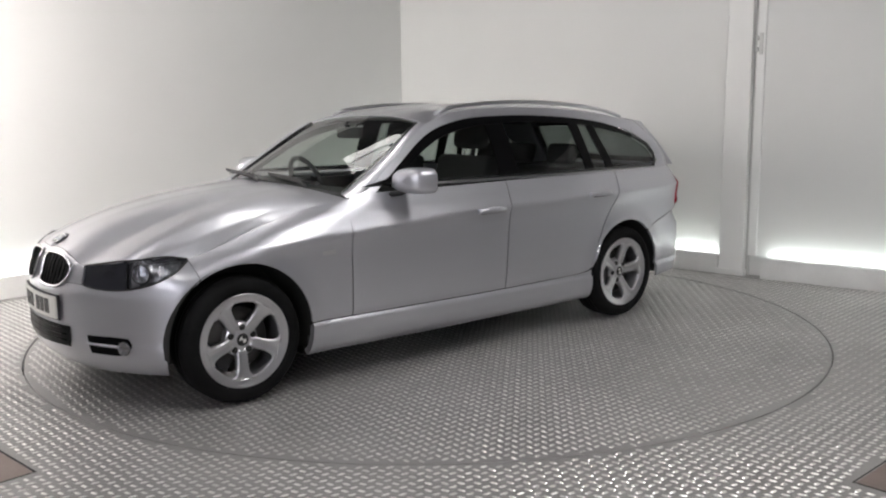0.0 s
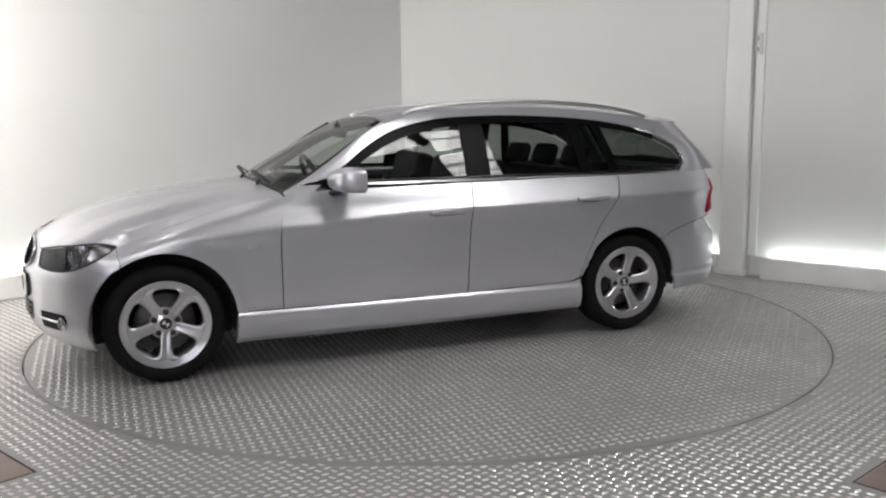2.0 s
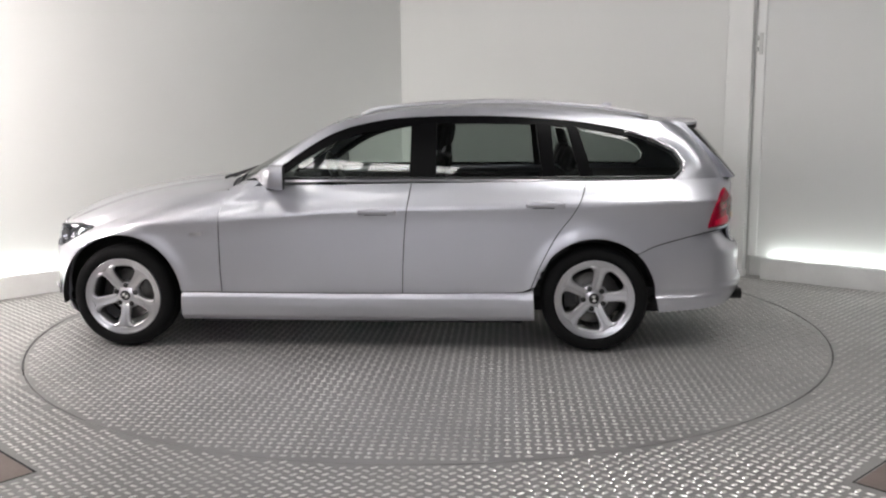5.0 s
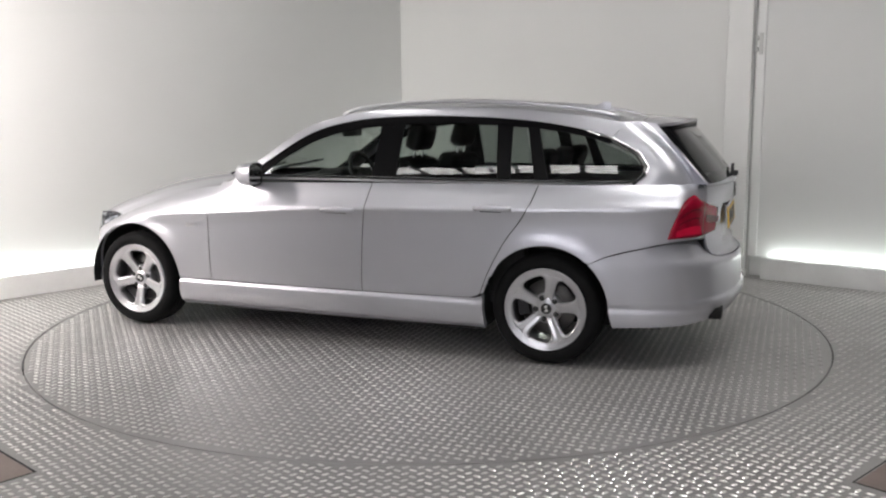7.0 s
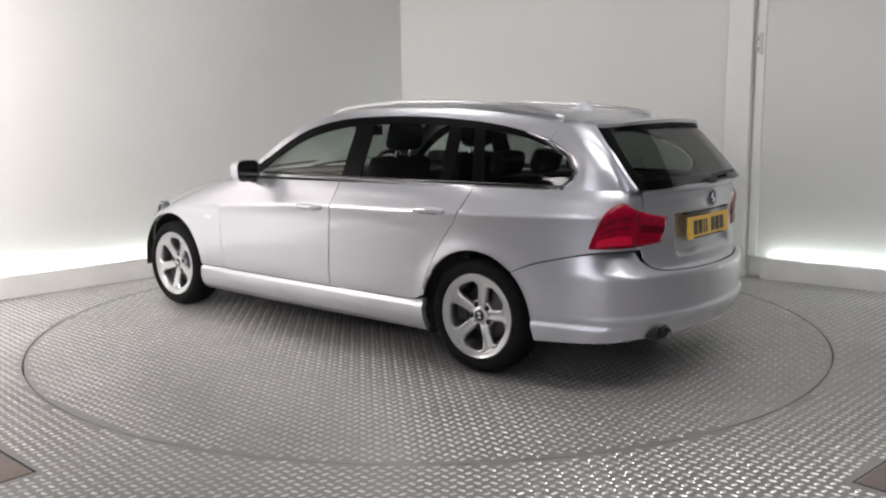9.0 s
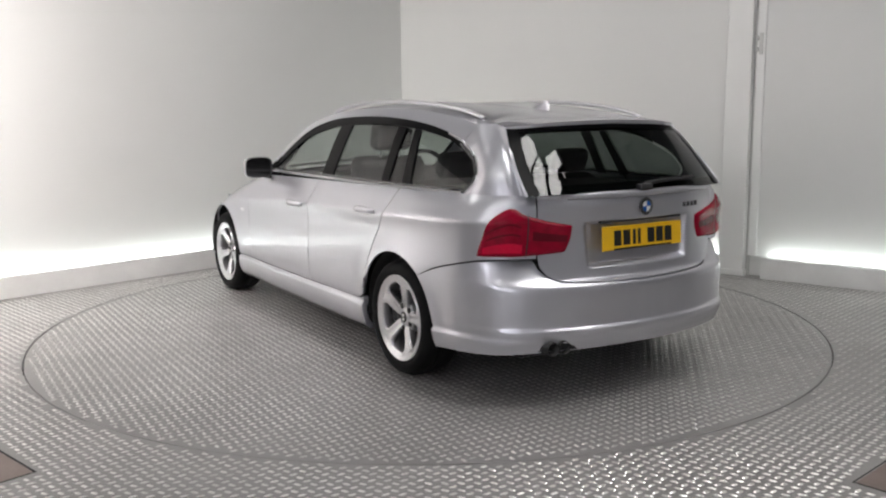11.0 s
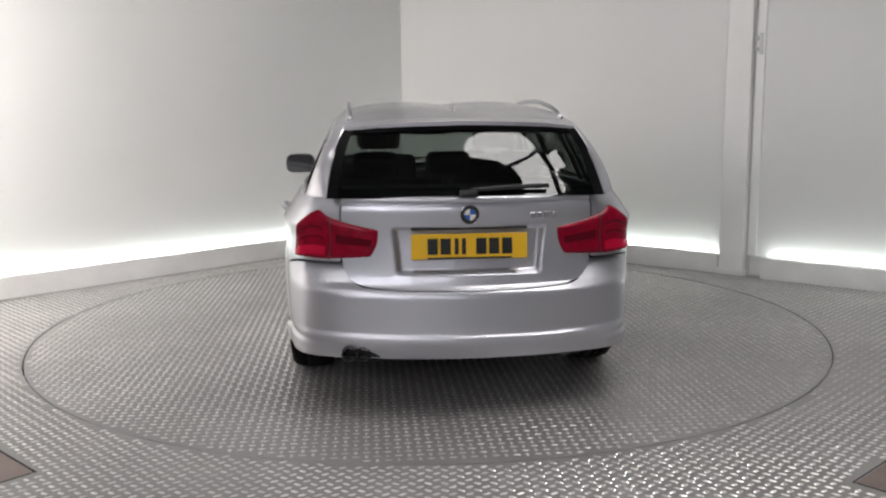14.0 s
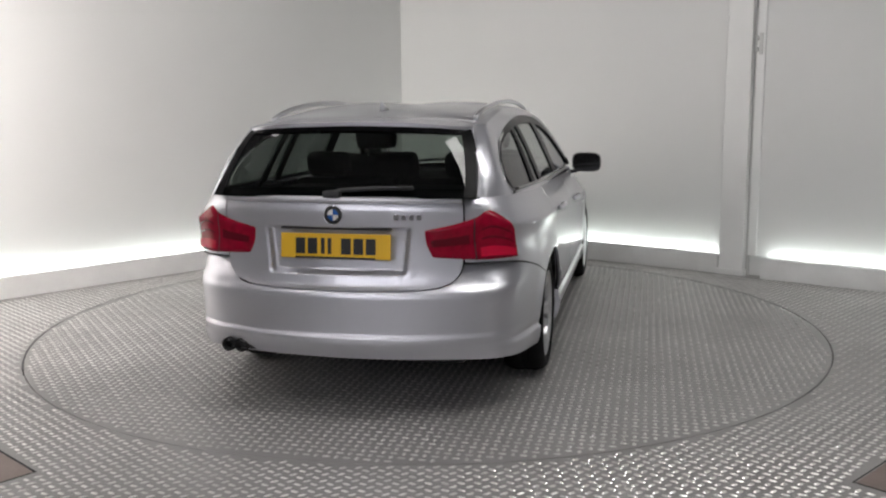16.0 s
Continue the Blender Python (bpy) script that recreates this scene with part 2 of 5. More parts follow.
PARTITION = 3.05
wall_left = wall("wall_west", LEFT_END, CORNER, "plain white painted studio wall lit from below", high=PARTITION)
wall_right = wall("wall_north", CORNER, RIGHT_END, "plain white painted studio wall beside a white post", high=PARTITION)
# dark bands added above the partition stand in for the unlit workshop
wall("wall_west_upper", LEFT_END, CORNER, "dark wall added above the white partition for the unlit workshop", DARK_WALL, PARTITION, WALL_HIGH, 0.02)
wall("wall_north_upper", CORNER, RIGHT_END, "dark wall added above the white partition for the unlit workshop", DARK_WALL, PARTITION, WALL_HIGH, 0.02)
# unseen walls added to close the room; their greys tune the car's reflections
wall("wall_east", RIGHT_END, EAST_END, "unseen dark grey wall added to close the room", DARK_WALL)
wall("wall_south_east", EAST_END, FAR_END, "unseen grey wall added behind the view", GREY_WALL)
wall("wall_south", FAR_END, LEFT_END, "unseen grey wall added behind the view", GREY_WALL)


ROOM = [LEFT_END, CORNER, RIGHT_END, EAST_END, FAR_END]
COVERS = ((-1.575, 3.175, 138.5, 1), (1.50, 3.02, 41.5, -1))


def inside_walls(x, y, margin=0.03):
    """Whether a place on the floor lies inside the room, clear of all walls."""
    for a, b in zip(ROOM, ROOM[1:] + ROOM[:1]):
        d = (b - a).normalized()
        if d.y * (x - a.x) - d.x * (y - a.y) < margin:
            return False
    return True


def on_cover(x, y):
    """Whether a place on the floor lies on one of the steel covers."""
    for cx, cy, turn, sign in COVERS:
        c, s = math.cos(math.radians(turn)), math.sin(math.radians(turn))
        u, v = c * (x - cx) + s * (y - cy), (c * (y - cy) - s * (x - cx)) * sign
        if -0.02 < u < 0.93 and -0.02 < v < 0.93:
            return True
    return False


# plinth with a light strip on its top, along both walls
def plinth(a, b, start, end, name, deep=0.085):
    """A low ledge along a wall, lipped, with a channel for a light strip."""
    m = along(a, b)
    th = tagged(new(name), "low off-white ledge along the foot of the wall", "baseboard", kind="structure")
    th.matrix_world = m
    bm = bmesh.new()
    box(bm, start, end, -deep, -0.004, 0.0, 0.150, 0.004)
    part("ledge", bm, PLINTH, th)
    bm = bmesh.new()
    box(bm, start, end, -deep, 0.013 - deep, 0.148, 0.172, 0.003)
    part("lip", bm, PLINTH, th)
    return th


def light_strip(parent, start, end, out=0.064):
    bm = bmesh.new()
    box(bm, start, end, -out, 0.034 - out, 0.151, 0.163, 0.003)
    ob = part("light_strip", bm, STRIP)
    ob.matrix_world = parent.matrix_world.copy()
    tagged(ob, "glowing cool white light strip lying in a wall ledge", "light strip", "light strips along the walls")
    return ob


left_plinth = plinth(LEFT_END, CORNER, 0.0, LEFT_LONG - 0.01, "baseboard")
right_a = plinth(CORNER, RIGHT_END, 0.10, 3.638, "baseboard")
right_b = plinth(CORNER, RIGHT_END, 4.02, WALL_LONG - 0.2, "baseboard", 0.135)
for k in range(4):
    light_strip(left_plinth, LEFT_LONG - 0.2 - (k + 1) * 1.66 + 0.03, LEFT_LONG - 0.2 - k * 1.66 - 0.03)
light_strip(right_a, 0.2, 1.85)
light_strip(right_a, 1.9, 3.62)
light_strip(right_b, 4.06, 6.4, 0.114)

# post and door on the right-hand wall
M_RIGHT = along(CORNER, RIGHT_END)
post = tagged(new("post"), "white boxed post standing against the studio wall", "post", kind="structure")
post.matrix_world = M_RIGHT
bm = bmesh.new()
box(bm, 3.655, 3.86, -0.10, -0.003, 0.0, PARTITION + 0.02, 0.006)
part("casing", bm, WALL_TRIM, post)
bm = bmesh.new()
box(bm, 3.640, 3.872, -0.108, -0.003, 0.0, 0.05, 0.004)
part("base_block", bm, WALL_TRIM, post)
door = tagged(new("door_1"), "tall white flush sliding door beside a post, closed", "door", kind="structure")
door.matrix_world = M_RIGHT
bm = bmesh.new()
box(bm, 3.886, 6.4, -0.045, -0.003, 0.174, PARTITION - 0.02, 0.004)
part("leaf", bm, WALL, door)
bm = bmesh.new()
box(bm, 3.886, 3.955, -0.060, -0.044, 0.174, PARTITION - 0.02, 0.005)
part("edge_strip", bm, WALL_TRIM, door)
bm = bmesh.new()
for z in (1.86, 1.95):
    box(bm, 3.872, 3.904, -0.085, -0.045, z - 0.018, z + 0.018, 0.008)
box(bm, 3.905, 3.935, -0.072, -0.058, 1.82, 1.99, 0.003)
part("latch", bm, GAP, door, "small dull metal latch")
# nearly flush strip; the groove's shade is put into its grey
bm = bmesh.new()
box(bm, 3.862, 3.884, -0.036, -0.003, 0.0, PARTITION - 0.02)
part("shadow_gap", bm, GAP, door, "shallow strip between post and door, its shade painted grey")

# floor with a round opening for the turntable
def ring_sheet(bm, corners, centre, radius, n=160):
    """A sheet between a many-cornered outline and a round hole."""
    inner, outer = [], []
    for k in range(n):
        a = k * math.tau / n
        way = Vector((math.cos(a), math.sin(a), 0))
        inner.append(bm.verts.new(centre + way * radius))
        best = 1e9
        for p, q in zip(corners, corners[1:] + corners[:1]):
            e = q - p
            den = way.x * e.y - way.y * e.x
            if abs(den) > 1e-9:
                w = p - centre
                t = (w.x * e.y - w.y * e.x) / den
                u = (w.x * way.y - w.y * way.x) / den
                if t > 0 and -1e-6 <= u <= 1 + 1e-6:
                    best = min(best, t)
        outer.append(bm.verts.new(centre + way * best))
    for k in range(n):
        bm.faces.new((inner[k], outer[k], outer[(k + 1) % n], inner[(k + 1) % n]))
    low = [bm.verts.new(v.co - Vector((0, 0, 0.05))) for v in inner]
    for k in range(n):
        bm.faces.new((inner[k], inner[(k + 1) % n], low[(k + 1) % n], low[k]))
    return bm


bm = ring_sheet(bmesh.new(), [CORNER, RIGHT_END, EAST_END, FAR_END, LEFT_END][::-1], TABLE, RADIUS + 0.003)
bmesh.ops.recalc_face_normals(bm, faces=bm.faces)
floor = tagged(part("floor", bm, FLOOR), "grey aluminium tread plate floor with raised studs", "floor", kind="structure")
bm = bmesh.new()
box(bm, -2.9, 2.9, -2.9, 2.9, -0.12, -0.06)
pit = tagged(part("pit", bm, PIT), "dark pit under the turntable", "pit", kind="structure")
pit.location = TABLE


def stud_sheet(name, centres, pitch, mat, parent, label):
    """Many small raised lozenges, turned alternately one way and the other, in one mesh."""
    verts, faces = [], []
    shape = [(-0.0185, 0, 0), (-0.009, -0.0080, 0), (0.009, -0.0080, 0), (0.0185, 0, 0), (0.009, 0.0080, 0), (-0.009, 0.0080, 0),
             (-0.008, 0, 0.0038), (0.008, 0, 0.0038)]
    base = [(0, 1, 6), (1, 2, 7, 6), (2, 3, 7), (3, 4, 7), (4, 5, 6, 7), (5, 0, 6)]
    shape = np.array(shape)
    for x, y, a in centres:
        c, s = math.cos(a), math.sin(a)
        k = len(verts)
        verts.extend([(x + c * p[0] - s * p[1], y + s * p[0] + c * p[1], p[2] + 0.0003) for p in shape])
        faces.extend([tuple(k + i for i in f) for f in base])
    me = bpy.data.meshes.new(name)
    me.from_pydata(verts, [], faces)
    me.materials.append(mat)
    ob = new(name, me)
    ob.parent = parent
    return tagged(ob, label, kind="stuff")


PITCH = 0.043
centres = []
for i in range(-190, 190):
    for j in range(-190, 190):
        x, y = (i - j) * PITCH * 0.7071, 5.9 + (i + j) * PITCH * 0.7071
        if math.hypot(x - TABLE.x, y - TABLE.y) < RADIUS + 0.022 or not inside_walls(x, y, 0.15) or on_cover(x, y):
            continue
        centres.append((x, y, (math.radians(32) if (i + j) % 2 else -math.radians(32))))
stud_sheet("floor_studs", centres, PITCH, STUD, floor, "raised lozenge studs of the tread plate")

turntable = thing("turntable", "round aluminium tread plate turntable set flush into the floor", "turntable")
turntable.location = TABLE
bm = bmesh.new()
lathe(bm, [(0.0001, 0.0), (0.6, 0.0), (1.2, 0.0), (1.8, 0.0), (RADIUS - 0.005, 0.0), (RADIUS - 0.005, -0.045)], 160, "z")
bmesh.ops.recalc_face_normals(bm, faces=bm.faces)
part("deck", bm, TABLE_PLATE, turntable)
centres = []
for i in range(-120, 121):
    for j in range(-120, 121):
        x, y = i * PITCH, j * PITCH
        if math.hypot(x, y) < RADIUS - 0.03:
            centres.append((x, y, 0 if (i + j) % 2 else math.pi / 2))
stud_sheet("deck_studs", centres, PITCH, DECK_STUD, turntable, "raised lozenge studs of the turning deck")

# cover plates in the floor near the camera
for x, y, turn, sign in COVERS:
    cover = thing("cover_plate", "square rust-brown steel cover plate let into the tread floor", "cover plate", "floor covers")
    cover.matrix_world = pose(x, y, 0, 0, 0, turn)
    bm = bmesh.new()
    box(bm, 0.01, 0.9, 0.01 if sign > 0 else -0.9, 0.9 if sign > 0 else -0.01, 0.0004, 0.0014)
    part("plate", bm, HATCH, cover)
    bm = bmesh.new()
    box(bm, 0.0, 0.91, -0.004 + (0.004 if sign > 0 else -0.002), 0.010 if sign > 0 else 0.0, 0.0016, 0.0022)
    box(bm, 0.0, 0.010, 0.0 if sign > 0 else -0.91, 0.91 if sign > 0 else 0.0, 0.0016, 0.0022)
    part("joint", bm, PIT, cover, "dark joint round the plate")

# roof lining with glazed roof lights
bm = bmesh.new()
pts = [CORNER, RIGHT_END, EAST_END, FAR_END, LEFT_END]
lo = [bm.verts.new(p + Vector((0, 0, WALL_HIGH))) for p in pts]
hi = [bm.verts.new(p + Vector((0, 0, WALL_HIGH + 0.1))) for p in pts]
bm.faces.new(lo)
bm.faces.new(hi[::-1])
for k in range(5):
    bm.faces.new((lo[k], hi[k], hi[(k + 1) % 5], lo[(k + 1) % 5]))
bmesh.ops.recalc_face_normals(bm, faces=bm.faces)
tagged(part("ceiling", bm, CEILING), "dark grey workshop roof lining", "ceiling", kind="structure")


def roof_light(x, y, turn, long, wide, panes, mat):
    """A glazed roof light: frame, bars and glowing panes."""
    th = thing("roof_light", "glazed light in the roof with dark bars and glowing panes", "roof light", "roof lights")
    th.matrix_world = pose(x, y, WALL_HIGH - 0.03, 0, 0, turn)
    for k in range(panes):
        a = -long / 2 + long / panes * k
        bm = bmesh.new()
        box(bm, a + 0.03, a + long / panes - 0.03, -wide / 2, wide / 2, 0.0, 0.012)
        part("pane", bm, mat, th)
    for k in range(panes + 1):
        a = -long / 2 + long / panes * k
        bm = bmesh.new()
        box(bm, a - 0.045, a + 0.045, -wide / 2 - 0.06, wide / 2 + 0.06, -0.03, 0.02, 0.004)
        part("bar", bm, BAR, th)
    for s in (-1, 1):
        bm = bmesh.new()
        box(bm, -long / 2, long / 2, s * (wide / 2 + 0.03) - 0.03, s * (wide / 2 + 0.03) + 0.03, -0.02, 0.02, 0.004)
        part("side_rail", bm, BAR, th)
    return th


roof_light(3.45, 2.66, -43, 3.4, 0.62, 6, SKYPANE)
roof_light(1.46, 3.26, -39, 2.1, 0.78, 2, SKYPANE)
roof_light(-2.30, 1.80, -18, 3.9, 0.42, 7, SKYPANE)
# stands in for a small ceiling lamp, built like a one-pane roof light
roof_light(-3.0, 5.25, -43, 0.6, 0.40, 1, SKYPANE)
roof_light(-1.62, 6.75, -75, 2.2, 0.7, 3, DIMPANE)

# unseen fill lamp on a stand beside the view, added to brighten the left-hand wall
stand = thing("studio_lamp", "unseen box lamp on a stand, added to brighten the left wall", "lamp")
stand.matrix_world = Matrix.Translation((-3.75, 4.30, 0))
HEAD = look((0, 0, 1.95), (0.05, 0.95, 1.88))
bm = box(bmesh.new(), -0.50, 0.50, -0.85, 0.85, 0.02, 0.16, 0.01)
bmesh.ops.transform(bm, matrix=HEAD, verts=bm.verts)
part("housing", bm, PLASTIC, stand)
bm = box(bmesh.new(), -0.47, 0.47, -0.82, 0.82, -0.006, 0.018, 0.003)
bmesh.ops.transform(bm, matrix=HEAD, verts=bm.verts)
part("diffuser", bm, WARMPANE, stand, "glowing diffuser")
part("pole", tube(bmesh.new(), [(0.06, -0.22, 0.03), (0.06, -0.22, 1.5)], 0.02, 10), PLASTIC, stand)
for k in range(3):
    a = k * math.tau / 3
    part("leg", tube(bmesh.new(), [(0.06, -0.22, 0.6), (0.06 + 0.5 * math.cos(a), -0.22 + 0.5 * math.sin(a), 0.012)], 0.012, 8), PLASTIC, stand)


def added_window(name, start):
    """A tall unseen window added to light the car's near side: frame, bars, panes and sill."""
    th = tagged(new(name), "tall bright workshop window with dark bars", "window", kind="structure")
    th.matrix_world = along(FAR_END, LEFT_END)
    for i in range(2):
        for j in range(3):
            bm = box(bmesh.new(), start + 0.03 + 0.62 * i, start + 0.59 + 0.62 * i, -0.03, -0.02, 1.57 + 0.66 * j, 2.17 + 0.66 * j)
            part("pane", bm, WINDOWPANE, th)
    for k in range(3):
        part("mullion", box(bmesh.new(), start - 0.02 + 0.62 * k, start + 0.02 + 0.62 * k, -0.05, -0.004, 1.51, 3.55, 0.004), BAR, th)
    for k in range(4):
        part("transom", box(bmesh.new(), start - 0.02, start + 1.26, -0.045, -0.006, 1.52 + 0.66 * k, 1.56 + 0.66 * k, 0.004), BAR, th)
    part("sill", box(bmesh.new(), start - 0.06, start + 1.30, -0.14, -0.004, 1.46, 1.51, 0.006), WALL_TRIM, th)


added_window("window_1", 0.7)
added_window("window_2", 2.6)
added_window("window_3", 4.5)

# ---- car ----
# The car's own space: x forwards, y to its left, z up, origin on the ground midway between the axles.
AXLE = 1.38
OUTLINE = line([(2.068, 0), (2.058, 0.15), (2.028, 0.30), (1.978, 0.45), (1.908, 0.58), (1.828, 0.70), (1.73, 0.79), (1.60, 0.835),
                (1.38, 0.862), (1.0, 0.875), (0.4, 0.885), (-0.3, 0.89), (-1.0, 0.89), (-1.4, 0.887), (-1.75, 0.862), (-1.98, 0.820),
                (-2.13, 0.745), (-2.235, 0.60), (-2.315, 0.35), (-2.345, 0.12), (-2.35, 0)])
SAMPLES = np.array([OUTLINE(t) for t in np.linspace(0, 1, 801)])
ARC = np.concatenate([[0], np.cumsum(np.linalg.norm(np.diff(SAMPLES, axis=0), axis=1))])
TANGENT = np.gradient(SAMPLES, axis=0)
TANGENT /= np.linalg.norm(TANGENT, axis=1)[:, None]
NORMAL = np.stack([-TANGENT[:, 1], TANGENT[:, 0]], 1)
NORMAL *= np.sign((NORMAL * SAMPLES).sum(1))[:, None]
NORMAL[0], NORMAL[-1] = (1, 0), (-1, 0)
MIDDLE = 330


def sx(x):
    """Length along the outline at a place x on the car's side."""
    return float(np.interp(-x, -SAMPLES[:, 0], ARC))


def sf(y):
    """Length along the outline at a place y on the car's front."""
    return float(np.interp(y, SAMPLES[:MIDDLE, 1], ARC[:MIDDLE]))


def sr(y):
    """Length along the outline at a place y on the car's rear."""
    return float(np.interp(y, SAMPLES[MIDDLE + 150:, 1][::-1], ARC[MIDDLE + 150:][::-1]))


def table_of(pairs):
    """A smooth curve through pairs that never overshoots them, held level past its ends."""
    a = np.array(pairs, float)
    x, y = a[:, 0], a[:, 1]
    h = np.diff(x)
    d = np.diff(y) / h
    m = np.zeros(len(x))
    m[0], m[-1] = d[0], d[-1]
    for i in range(1, len(x) - 1):
        if d[i - 1] * d[i] > 0:
            p, q = 2 * h[i] + h[i - 1], h[i] + 2 * h[i - 1]
            m[i] = (p + q) / (p / d[i - 1] + q / d[i])
    dense_x, dense_y = [], []
    for i in range(len(h)):
        t = np.arange(12) / 12
        dense_x.append(x[i] + h[i] * t)
        dense_y.append((2 * t ** 3 - 3 * t ** 2 + 1) * y[i] + (t ** 3 - 2 * t ** 2 + t) * h[i] * m[i]
                       + (3 * t ** 2 - 2 * t ** 3) * y[i + 1] + (t ** 3 - t ** 2) * h[i] * m[i + 1])
    dense_x, dense_y = np.append(np.concatenate(dense_x), x[-1]), np.append(np.concatenate(dense_y), y[-1])
    return lambda v: float(np.interp(v, dense_x, dense_y))


D_SIDE = table_of([(0.15, 0.09), (0.175, 0.065), (0.19, 0.045), (0.22, 0.028), (0.27, 0.014), (0.315, 0.012), (0.335, 0.026), (0.36, 0.020), (0.45, 0.013), (0.55, 0.011),
                   (0.65, 0.011), (0.74, 0.011), (0.79, 0.007), (0.815, 0.002), (0.826, 0.0), (0.838, 0.006), (0.88, 0.030), (0.93, 0.056), (0.96, 0.075), (1.0, 0.10)])
D_FRONT = table_of([(0.15, 0.12), (0.19, 0.06), (0.23, 0.025), (0.28, 0.004), (0.32, 0.0), (0.45, 0.006), (0.54, 0.004), (0.57, 0.012), (0.60, 0.022),
                    (0.66, 0.040), (0.69, 0.055), (0.72, 0.074), (0.75, 0.10), (0.82, 0.16)])
D_REAR = table_of([(0.20, 0.12), (0.245, 0.06), (0.29, 0.03), (0.320, 0.012), (0.352, 0.0), (0.370, 0.001), (0.382, 0.017), (0.45, 0.019), (0.54, 0.019), (0.565, 0.024), (0.580, 0.038), (0.598, 0.062),
                   (0.70, 0.080), (0.80, 0.085), (0.88, 0.078), (0.93, 0.072), (0.96, 0.078), (0.985, 0.10), (1.0, 0.13)])
FENDER_TOP = table_of([(0.60, 0.945), (0.72, 0.93), (0.9, 0.905), (1.1, 0.862), (1.3, 0.804), (1.5, 0.738), (1.62, 0.704), (2.2, 0.69)])


CREASE = table_of([(-2.2, 0.866), (-1.94, 0.860), (-0.98, 0.836), (-0.13, 0.820), (0.775, 0.764), (1.2, 0.742), (1.6, 0.735)])


def body(s, z, out=0.0):
    """A point of the lower body: length along the outline, height, distance outwards."""
    x, y = np.interp(s, ARC, SAMPLES[:, 0]), np.interp(s, ARC, SAMPLES[:, 1])
    nx, ny = np.interp(s, ARC, NORMAL[:, 0]), np.interp(s, ARC, NORMAL[:, 1])
    k = math.hypot(nx, ny)
    nx, ny = nx / k, ny / k
    f = nx * nx if nx > 0 else 0.0
    r = nx * nx if nx < 0 else 0.0
    near = min(max((z - 0.48) / 0.22, 0.0), 1.0) * min(max((0.985 - z) / 0.11, 0.0), 1.0)
    d = D_SIDE(z - (CREASE(x) - 0.826) * near) * (1 - f - r) + D_FRONT(z) * f + D_REAR(z) * r
    if x > 0.6 and nx < 0.75:
        top = FENDER_TOP(x)
        w = min(max((z - top + 0.13) / 0.13, 0), 1.2)
        fade = min(max((x - 0.6) / 0.35, 0), 1) * (1 - f)
        d = d * (1 - fade * 0.6 * min(w * 1.5, 1)) + 0.105 * w ** 2.4 * fade
    for wx, wr in ((AXLE, 0.36), (-AXLE, 0.345)):
        q = math.hypot(x - wx, z - 0.315)
        d -= 0.012 * math.exp(-((q - wr) / 0.055) ** 2)
    d -= out
    return np.array((x - nx * d, y - ny * d, z))


def lifted(patch, out=0.0, inset=0.0):
    """The patch of lengths and heights as a patch of the body."""
    def at(u, v):
        s, z = patch(inset + u * (1 - 2 * inset), inset + v * (1 - 2 * inset))
        return body(s, z, out)
    return at


def skin(name, fn, nu, nv, mat, parent, depth=0.012, both=True, label="", join_both=False):
    """A smooth panel with its thickness; both: and its twin on the other side."""
    bm = bmesh.new()
    grid_mesh(bm, fn, nu, nv)
    if join_both:
        twin = [(v, bm.verts.new((v.co.x, -v.co.y, v.co.z))) for v in list(bm.verts)]
        look_up = dict(twin)
        for f in list(bm.faces):
            bm.faces.new([look_up[v] for v in f.verts][::-1])
        bmesh.ops.remove_doubles(bm, verts=bm.verts, dist=0.0008)
    # outward side: away from the car's middle
    score = 0.0
    bm.normal_update()
    for f in bm.faces:
        c = f.calc_center_median()
        score += f.normal.dot(c - Vector((max(min(c.x, 1.2), -1.6), 0, 0.55))) * f.calc_area()
    if score < 0:
        bmesh.ops.reverse_faces(bm, faces=bm.faces)
    for e in bm.edges:
        e.smooth = not e.is_boundary
    ob = part(name, bm, mat, parent, label, True)
    if depth:
        thick(ob, depth)
    if both and not join_both:
        return ob, mirrored(ob)
    return ob


def arch(wx, r, a0, a1, n=14):
    """Points of a wheel arch, angles in degrees from the front, as lengths and heights."""
    return [(sx(wx + r * math.cos(math.radians(a0 + (a1 - a0) * k / n))), 0.315 + r * math.sin(math.radians(a0 + (a1 - a0) * k / n))) for k in range(n + 1)]


car = thing("estate_car", "silver metallic estate car with alloy wheels on the turntable", "car")

# front bumper with the nose
LAMP_LOW = [(sf(0.42), 0.590), (sf(0.50), 0.578), (sf(0.62), 0.577), (sx(1.80), 0.600), (sx(1.70), 0.648), (sx(1.615), 0.702)]
LAMP_TOP = [(sf(0.42), 0.676), (sf(0.50), 0.688), (sf(0.62), 0.707), (sx(1.78), 0.719), (sx(1.70), 0.717), (sx(1.615), 0.707)]
HOOD_FRONT = [(sf(0.0), 0.722), (sf(0.10), 0.728), (sf(0.20), 0.724), (sf(0.30), 0.702), (sf(0.37), 0.681)]
bump_top = line([(sf(0), 0.585), (sf(0.2), 0.587)] + LAMP_LOW)
bump_low = line([(sf(0), 0.165), (sf(0.3), 0.165), (sf(0.6), 0.167), (sx(1.74), 0.175)])
bump_right = line([(sx(1.74), 0.175), (sx(1.735), 0.29)] + arch(AXLE, 0.36, 12, 56, 6) + [(sx(1.612), 0.692)])
bumper = skin("front_bumper", lifted(coons(bump_low, bump_top, chain((0, 0.165), (0, 0.585)), bump_right)), 60, 30, PAINT, car, join_both=True)
nose_top = line(HOOD_FRONT + [(sf(0.418), 0.673)])
